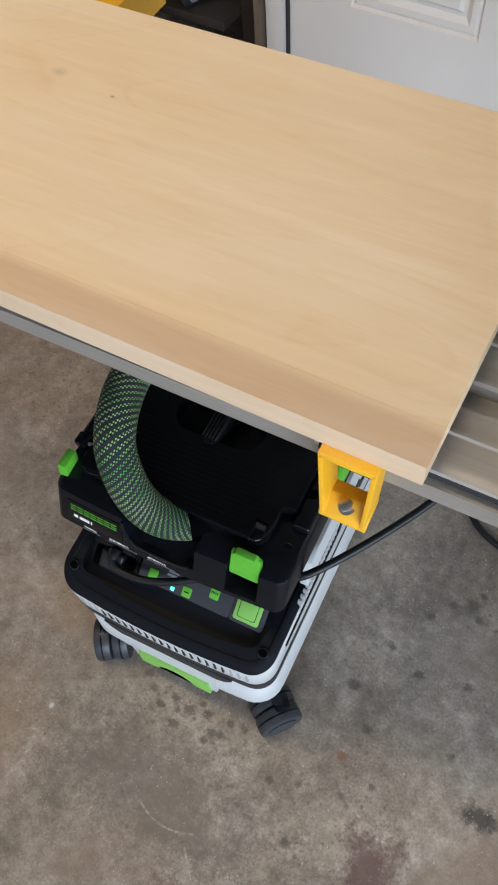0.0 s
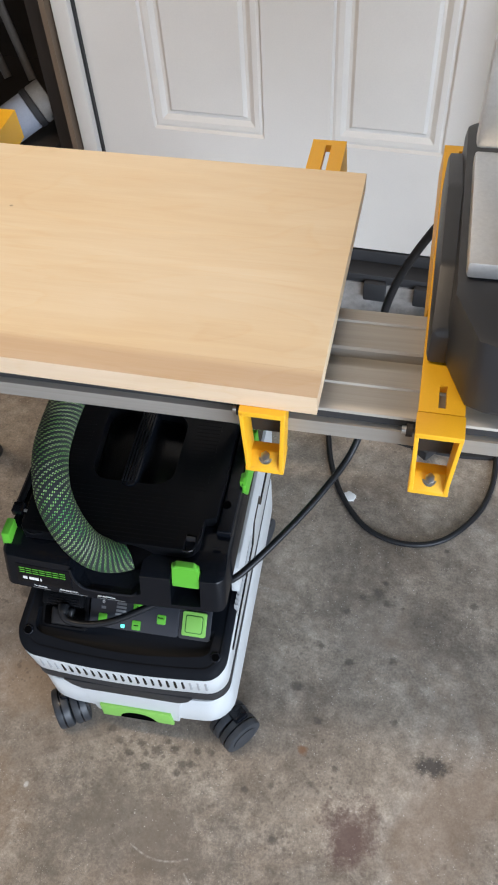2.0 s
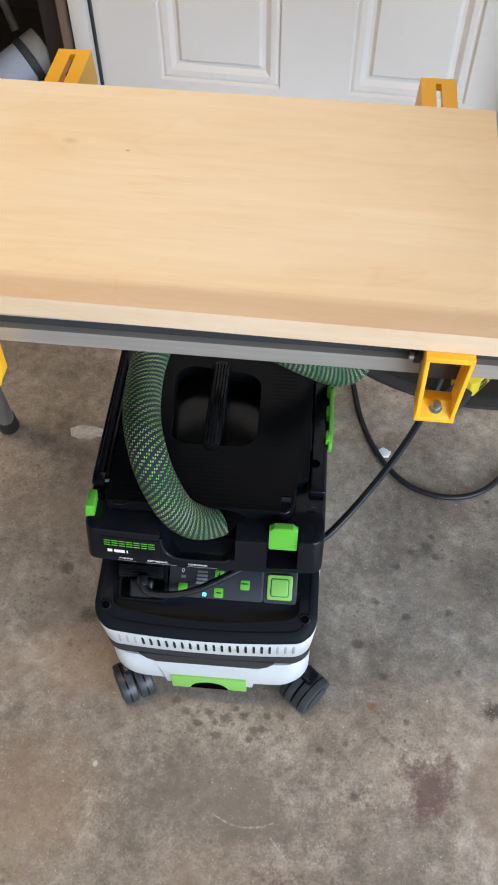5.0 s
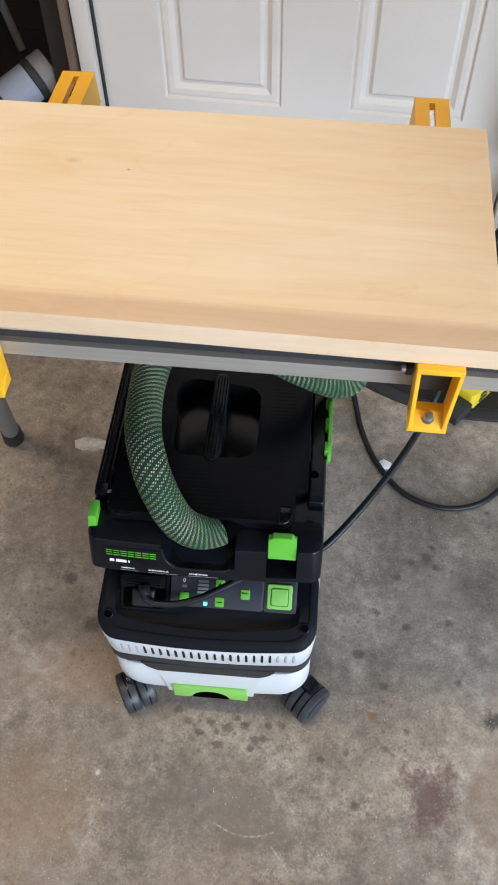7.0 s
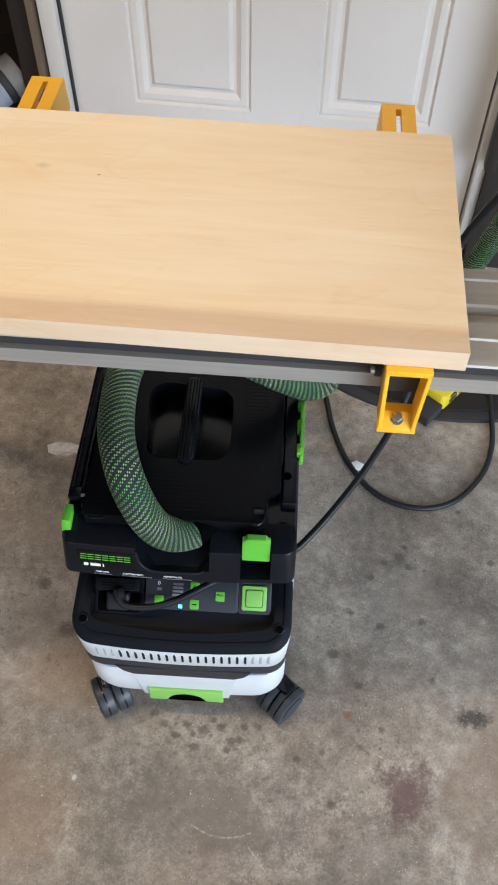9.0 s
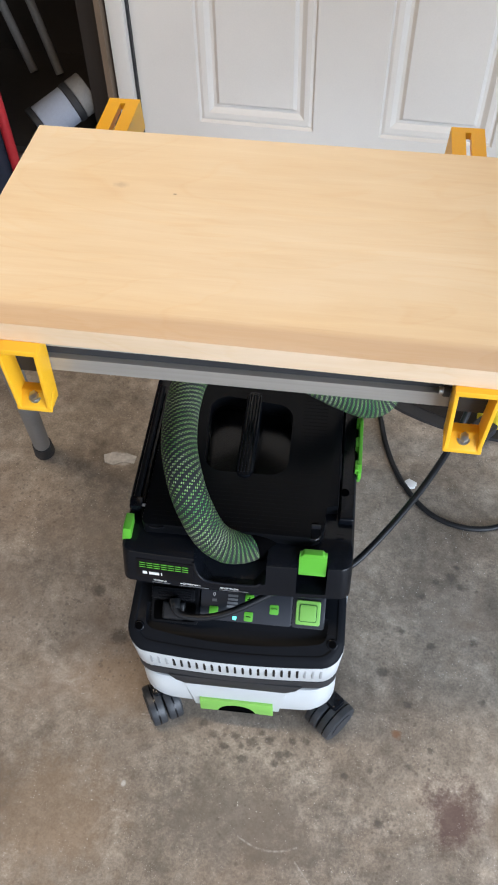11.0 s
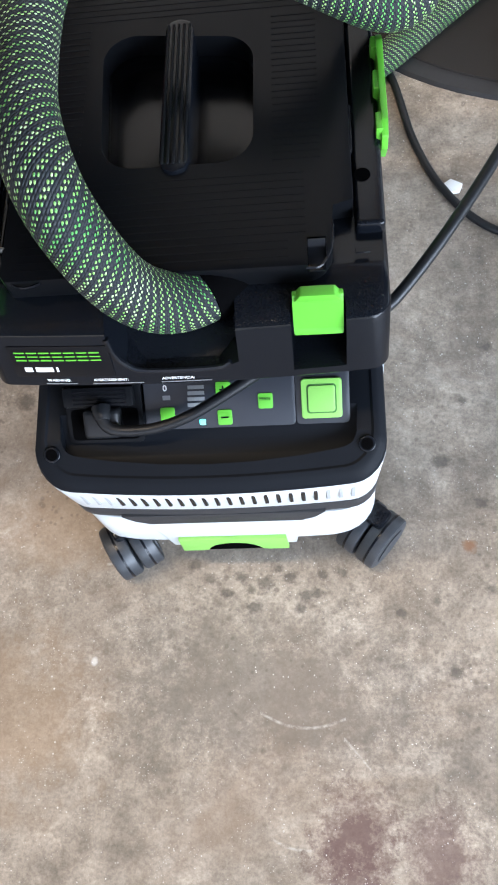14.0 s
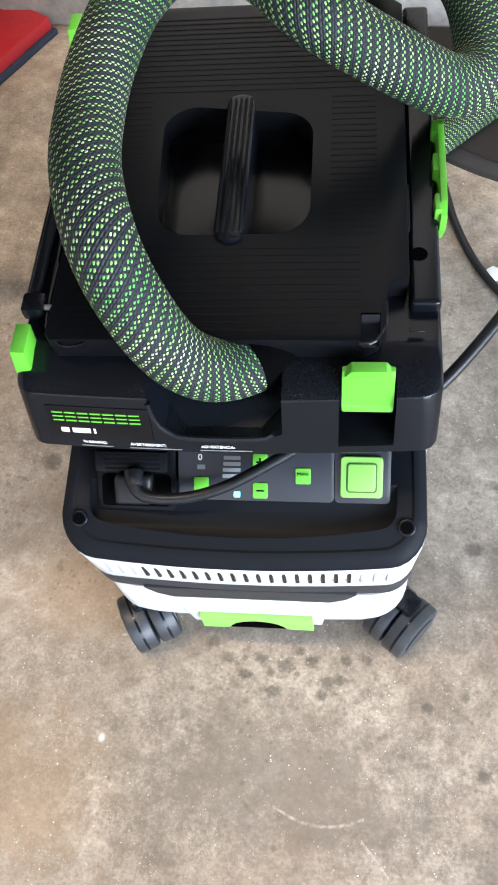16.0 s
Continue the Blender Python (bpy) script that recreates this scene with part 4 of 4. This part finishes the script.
    part("seam", tube([(-0.1265, 0.130, 0.4590), (-0.1265, 0.084, 0.4590), (-0.121, 0.066, 0.4596), (-0.110, 0.0575, 0.4596), (-0.101, 0.0575, 0.4596), (-0.094, 0.0600, 0.4600)], 0.0011, n=6, step=0.003), GLOSS, lid)
    part("hinge_hole", cyl((0.1335, 0.146, 0.4380), (0.1335, 0.146, 0.4416), 0.0060, n=18), VOID, v)

    part("corner_mark", box(0.1260, 0.1360, 0.0830, 0.0870, 0.4360, 0.4373, 0.0003, 1), GLOSS, v)
    # hose inlet
    part("scoop_lip", tube([(x, lid_face(x, z) + 0.0008, z) for x, z in ((-0.053, 0.418), (-0.050, 0.403), (-0.042, 0.392), (-0.028, 0.3868), (0.022, 0.3868), (0.034, 0.3915))], 0.0024, n=8, step=0.004), BLACK, v)

    # latches
    face = prism([(0.0370, 0.4065), (0.0400, 0.4110), (0.0465, 0.4350), (0.0490, 0.4400), (0.0535, 0.4400), (0.0535, 0.4065)], "x", 0.0812, 0.1163, 0.0012)
    part("latch", face, GREEN, v, "bright green latch")
    part("latch_lip", prism([(0.0825, 0.4370), (0.1150, 0.4370), (0.1105, 0.4445), (0.0870, 0.4445)], "y", 0.0455, 0.0540, 0.0012), GREEN, v, "bright green latch lip")
    hook = prism([(-0.1505, 0.420), (-0.1380, 0.418), (-0.1350, 0.4490), (-0.1455, 0.4500)], "y", 0.056, 0.081, 0.002)
    part("latch", carve(hook, box(-0.16, -0.1430, 0.061, 0.076, 0.427, 0.445)), GREEN, v, "bright green latch")
    part("latch", prism([(-0.1630, 0.434), (-0.150, 0.430), (-0.148, 0.4585), (-0.158, 0.4585)], "y", 0.380, 0.402, 0.002), GREEN, v, "bright green latch")
    side = prism([(0.174, 0.434), (0.184, 0.414), (0.262, 0.404), (0.274, 0.416), (0.270, 0.450), (0.260, 0.454), (0.186, 0.452), (0.175, 0.446)], "x", 0.1490, 0.1540, 0.0012)
    for y0, y1 in ((0.174, 0.190), (0.212, 0.230), (0.252, 0.264)):
        box(0.1450, 0.1500, y0 + 0.004, y1 + 0.004, 0.425, 0.451, 0.0015, bm=side)
    part("side_latch", side, GREEN, v, "long bright green side latch")

    # plate, marks and print on the lid's front
    def on_face(x0, x1, z0, z1, out0, out1, mat, name, parent, bevel=0.0):
        bm = box(-(x1 - x0) / 2, (x1 - x0) / 2, -out1, -out0, -(z1 - z0) / 2, (z1 - z0) / 2, bevel)
        bmesh.ops.transform(bm, matrix=on_lid((x0 + x1) / 2, (z0 + z1) / 2), verts=bm.verts)
        return part(name, bm, mat, parent)

    plate = tagged(on_face(-0.129, -0.053, 0.3830, 0.4140, -0.001, 0.0008, GLOSS, "name_plate", v, 0.0006), "glossy black name plate with a green mark")
    for k in range(7):
        x = -0.1245 + k * 0.0094
        for z0, z1 in ((0.3998, 0.4010), (0.4035, 0.4045), (0.4070, 0.4082)):
            on_face(x, x + 0.0078, z0, z1, 0.0006, 0.0014, GREEN, "mark", plate)
    for x0, x1 in ((-0.121, -0.115), (-0.1125, -0.099), (-0.0965, -0.0950)):
        on_face(x0, x1, 0.3890, 0.3935, 0.0006, 0.0013, PRINT, "model_bar", plate)
    for text, x in (("WARNING:", -0.107), ("AVERTISSEMENT:", -0.0715), ("ADVERTENCIA:", -0.0190)):
        m = on_lid(x, 0.3790, 90)
        lettering(text, 0.0036, m @ pose(0, 0, 0.0009), PRINT, v)
    for x0, x1 in ((-0.109, -0.085), (-0.0725, -0.0335), (-0.0200, 0.0180)):
        on_face(x0, x1, 0.3760, 0.3766, 0.0002, 0.0008, GREY, "print_line", v)

    for x, y, turn in ((-0.124, -0.012, 30), (0.146, -0.004, -40), (-0.118, 0.360, 15), (0.118, 0.360, -20)):
        caster(v, x, y, turn)
    return v


dust_extractor()


def local(points):
    return [VAC @ Vector(p) for p in points]


def dust_hose():
    hose = thing("dust_hose", "suction hose in a green and black braided sleeve", "hose")
    near = local([(0.046, 0.090, 0.418), (0.024, 0.072, 0.420), (0.003, 0.0585, 0.427), (-0.014, 0.051, 0.441), (-0.031, 0.050, 0.465), (-0.046, 0.056, 0.503), (-0.060, 0.075, 0.535), (-0.075, 0.122, 0.547), (-0.081, 0.180, 0.546), (-0.077, 0.228, 0.550), (-0.064, 0.274, 0.556), (-0.038, 0.306, 0.562), (-0.004, 0.314, 0.562), (0.028, 0.292, 0.556), (0.062, 0.266, 0.542), (0.114, 0.267, 0.505), (0.158, 0.281, 0.470), (0.181, 0.304, 0.462), (0.184, 0.340, 0.468), (0.172, 0.386, 0.482), (0.136, 0.428, 0.490), (0.090, 0.462, 0.460), (0.060, 0.490, 0.380), (0.050, 0.510, 0.250)])
    far = [(0.020, 0.570, 0.120), (0.030, 0.620, 0.045), (0.075, 0.665, 0.0245), (0.145, 0.715, 0.0240), (0.230, 0.800, 0.030), (0.330, 0.895, 0.042), (0.420, 0.935, 0.10), (0.470, 0.90, 0.30), (0.500, 0.76, 0.62), (0.530, 0.62, 0.90), (0.56, 0.46, 1.06)]
    part("sleeve", tube(near + [Vector(p) for p in far], 0.0222, n=28, step=0.006), SLEEVE, hose, smooth=80)
    part("cuff", cyl(VAC @ Vector((0.0165, 0.0665, 0.4215)), VAC @ Vector((0.0440, 0.0885, 0.4185)), 0.0236, n=28), VOID, hose, "black rubber hose cuff")
    return hose


dust_hose()


def cords():
    a = local([(-0.0870, 0.0300, 0.3080), (-0.0850, 0.0215, 0.3050), (-0.0780, 0.0160, 0.3010), (-0.062, 0.0150, 0.2985), (-0.038, 0.0170, 0.2995), (-0.010, 0.0245, 0.305), (0.025, 0.040, 0.316), (0.062, 0.058, 0.328), (0.10, 0.072, 0.345), (0.135, 0.078, 0.357), (0.156, 0.086, 0.366), (0.20, 0.135, 0.385), (0.25, 0.205, 0.405), (0.288, 0.272, 0.430), (0.305, 0.300, 0.52), (0.311, 0.3136, 0.66), (0.352, 0.3103, 0.775), (0.41, 0.29, 0.875)])
    ob = thing("saw_cable", "black saw power cable plugged into the extractor", "cable")
    part("cable", tube(a, 0.0050, n=10, step=0.008), CABLE, ob)
    body = box(-0.020, 0.012, -0.012, 0.014, 0.002, 0.017, 0.005, 3)
    bmesh.ops.transform(body, matrix=VAC @ on_panel(-0.084, 0.0310), verts=body.verts)
    plug = part("plug", body, CABLE, ob, "moulded black plug")
    part("strain_relief", cyl(VAC @ Vector((-0.0875, 0.0350, 0.3060)), VAC @ Vector((-0.0850, 0.0220, 0.3050)), 0.0085, 0.0062, n=14, bevel=0.001), CABLE, plug)
    b = [(0.13, 0.80, 0.006), (0.17, 0.70, 0.0056), (0.199, 0.594, 0.0056), (0.238, 0.511, 0.0056), (0.296, 0.449, 0.0056), (0.37, 0.43, 0.0056), (0.44, 0.455, 0.0056), (0.495, 0.525, 0.0056), (0.518, 0.60, 0.0056), (0.520, 0.68, 0.0076), (0.515, 0.76, 0.020), (0.505, 0.82, 0.034)]
    tagged(part("extension_cord", tube(b, 0.0055, n=10, step=0.01), CABLE), "black extension cord looped on the concrete floor", "cable")


cords()


def doormat():
    m = thing("doormat", "brown half-round doormat before the step, the saw's shadow put into its colour", "doormat")
    # mat reaches over floor in shade; its pile colour carries that shade
    for name, mat, k, z0, z1 in (("rubber_edge", RUBBER, 1.0, 0.0, 0.009), ("mat_surface", MAT, 0.93, 0.0091, 0.0125)):
        rim = [(0.42 + 0.41 * k * math.cos(a), 1.005 - 0.350 * k * math.sin(a)) for a in [math.pi * i / 32 for i in range(33)]]
        part(name, prism(rim, "z", z0, z1), mat, m)


doormat()


def power_block():
    b = thing("power_block", "yellow outlet block with black sockets lying on the doormat", "power strip", pose(0.448, 0.762, 0.0128, 0, 0, 54))
    part("case", prism([(-0.095, -0.022), (-0.085, -0.028), (0.085, -0.028), (0.095, -0.022), (0.095, 0.022), (0.085, 0.028), (-0.085, 0.028), (-0.095, 0.022)], "z", 0.0, 0.042, 0.003), LEMON, b)
    for x in (-0.070, -0.035, 0.0, 0.035):
        for z in (0.008, 0.024):
            part("socket", box(x, x + 0.026, -0.0292, -0.0275, z, z + 0.010), RUBBER, b)
    for x in (-0.085, -0.055, -0.025):
        part("cable_clip", cyl((x, 0.026, 0.030), (x, 0.034, 0.030), 0.010, n=14, bevel=0.001), RUBBER, b)
    part("cord_grip", cyl((0.095, 0, 0.02), (0.115, 0, 0.02), 0.012, 0.009, n=14), RUBBER, b)
    plug = part("plug", box(-0.150, -0.097, -0.030, 0.012, 0.0, 0.026, 0.004), RUBBER, b, "black plug")


power_block()


def floor_bits():
    scrap = prism([(0.0, 0.0), (0.022, 0.004), (0.026, 0.016), (0.010, 0.024), (-0.002, 0.014)], "z", 0.0, 0.006, 0.001)
    bmesh.ops.transform(scrap, matrix=pose(0.239, 0.502, 0.0005), verts=scrap.verts)
    tagged(part("paper_scrap", scrap, PRINT), "crumpled white paper scrap on the floor", "scrap")
    flake = prism([(-0.03, -0.01), (-0.012, -0.018), (0.008, -0.01), (0.03, -0.014), (0.034, 0.004), (0.014, 0.012), (0.006, 0.006), (-0.014, 0.016), (-0.034, 0.008)], "z", 0.0, 0.002)
    bmesh.ops.transform(flake, matrix=pose(-0.335, 0.475, 0.0004, 0, 0, 10), verts=flake.verts)
    tagged(part("paint_flake", flake, FLAKE), "pale dried paint flake on the floor", "scrap")


floor_bits()


# ---- left of the door ----
def storage_corner():
    post = setting("wall_post", box(-0.505, -0.4535, 1.06, 1.16, 0.0, 2.6, 0.004), DARKWOOD, "dark stained wooden post beside the door")
    rack = thing("wall_shelf", "dark wooden shelf on the wall of the dim corner", "shelf")
    part("shelf_board", box(-1.00, -0.506, 1.00, 1.40, 0.334, 0.352, 0.002), DARKWOOD, rack)
    part("back_cleat", box(-1.00, -0.56, 1.401, 1.749, 0.31, 0.352, 0.002), DARKWOOD, rack)
    can = thing("filter_canister", "white filter cartridge with dark rings lying on the rack", "filter", pose(-0.580, 1.060, 0.405, -69.5, 0, -48.5) @ Matrix.Scale(0.86, 4))
    part("sleeve", cyl((0, 0, -0.055), (0, 0, 0.028), 0.047, n=40, bevel=0.002), CREAM, can)
    part("end_ring", cyl((0, 0, 0.0285), (0, 0, 0.046), 0.050, n=40, bevel=0.003), RUBBER, can)
    part("end_cap", cyl((0, 0, 0.0465), (0, 0, 0.085), 0.049, n=40, bevel=0.004), LEGGREY, can)
    part("end_ring", cyl((0, 0, -0.072), (0, 0, -0.0555), 0.050, n=40, bevel=0.003), RUBBER, can)
    for x0, x1 in ((-0.84, -0.575), (-0.98, -0.64)):
        tagged(part("broom_pole", cyl((x1 - 0.1, 1.30, 0.353), (x0 - 0.35, 1.70, 1.6), 0.010, n=12), LEGGREY), "thin grey pole leaning in the dark corner", "pole")


storage_corner()


def folded_wagon():
    w = thing("folded_wagon", "folded wagon with navy fabric and red frame", "wagon")
    cx, cy = -0.482, 0.985
    d1, d2 = Vector((-0.078, -0.153)).normalized(), Vector((-0.153, 0.078)).normalized()

    def quad(o, a, b):
        o = Vector((cx, cy)) + d1 * o[0] + d2 * o[1]
        return [tuple(o), tuple(o + d1 * a), tuple(o + d1 * a + d2 * b), tuple(o + d2 * b)]

    part("base_cover", prism(quad((0.0, 0.022), 0.240, 0.40), "z", 0.010, 0.032, 0.002), RED, w, "red base cover")
    part("base_edge", prism(quad((-0.004, 0.014), 0.25, 0.42), "z", 0.0, 0.0098, 0.002), NAVY, w, "dark navy fabric edge")
    part("side_fabric", prism([(-0.655, 0.80), (-0.648, 0.80), (-0.648, 0.93), (-1.15, 0.98), (-1.15, 0.97), (-0.655, 0.92)], "z", 0.046, 1.25, 0.002), NAVY, w, "navy fabric side")
    part("frame_tube", cyl((-0.630, 0.915, 0.03), (-0.652, 0.915, 1.28), 0.0105, n=16), RED, w, "red frame tube")


folded_wagon()
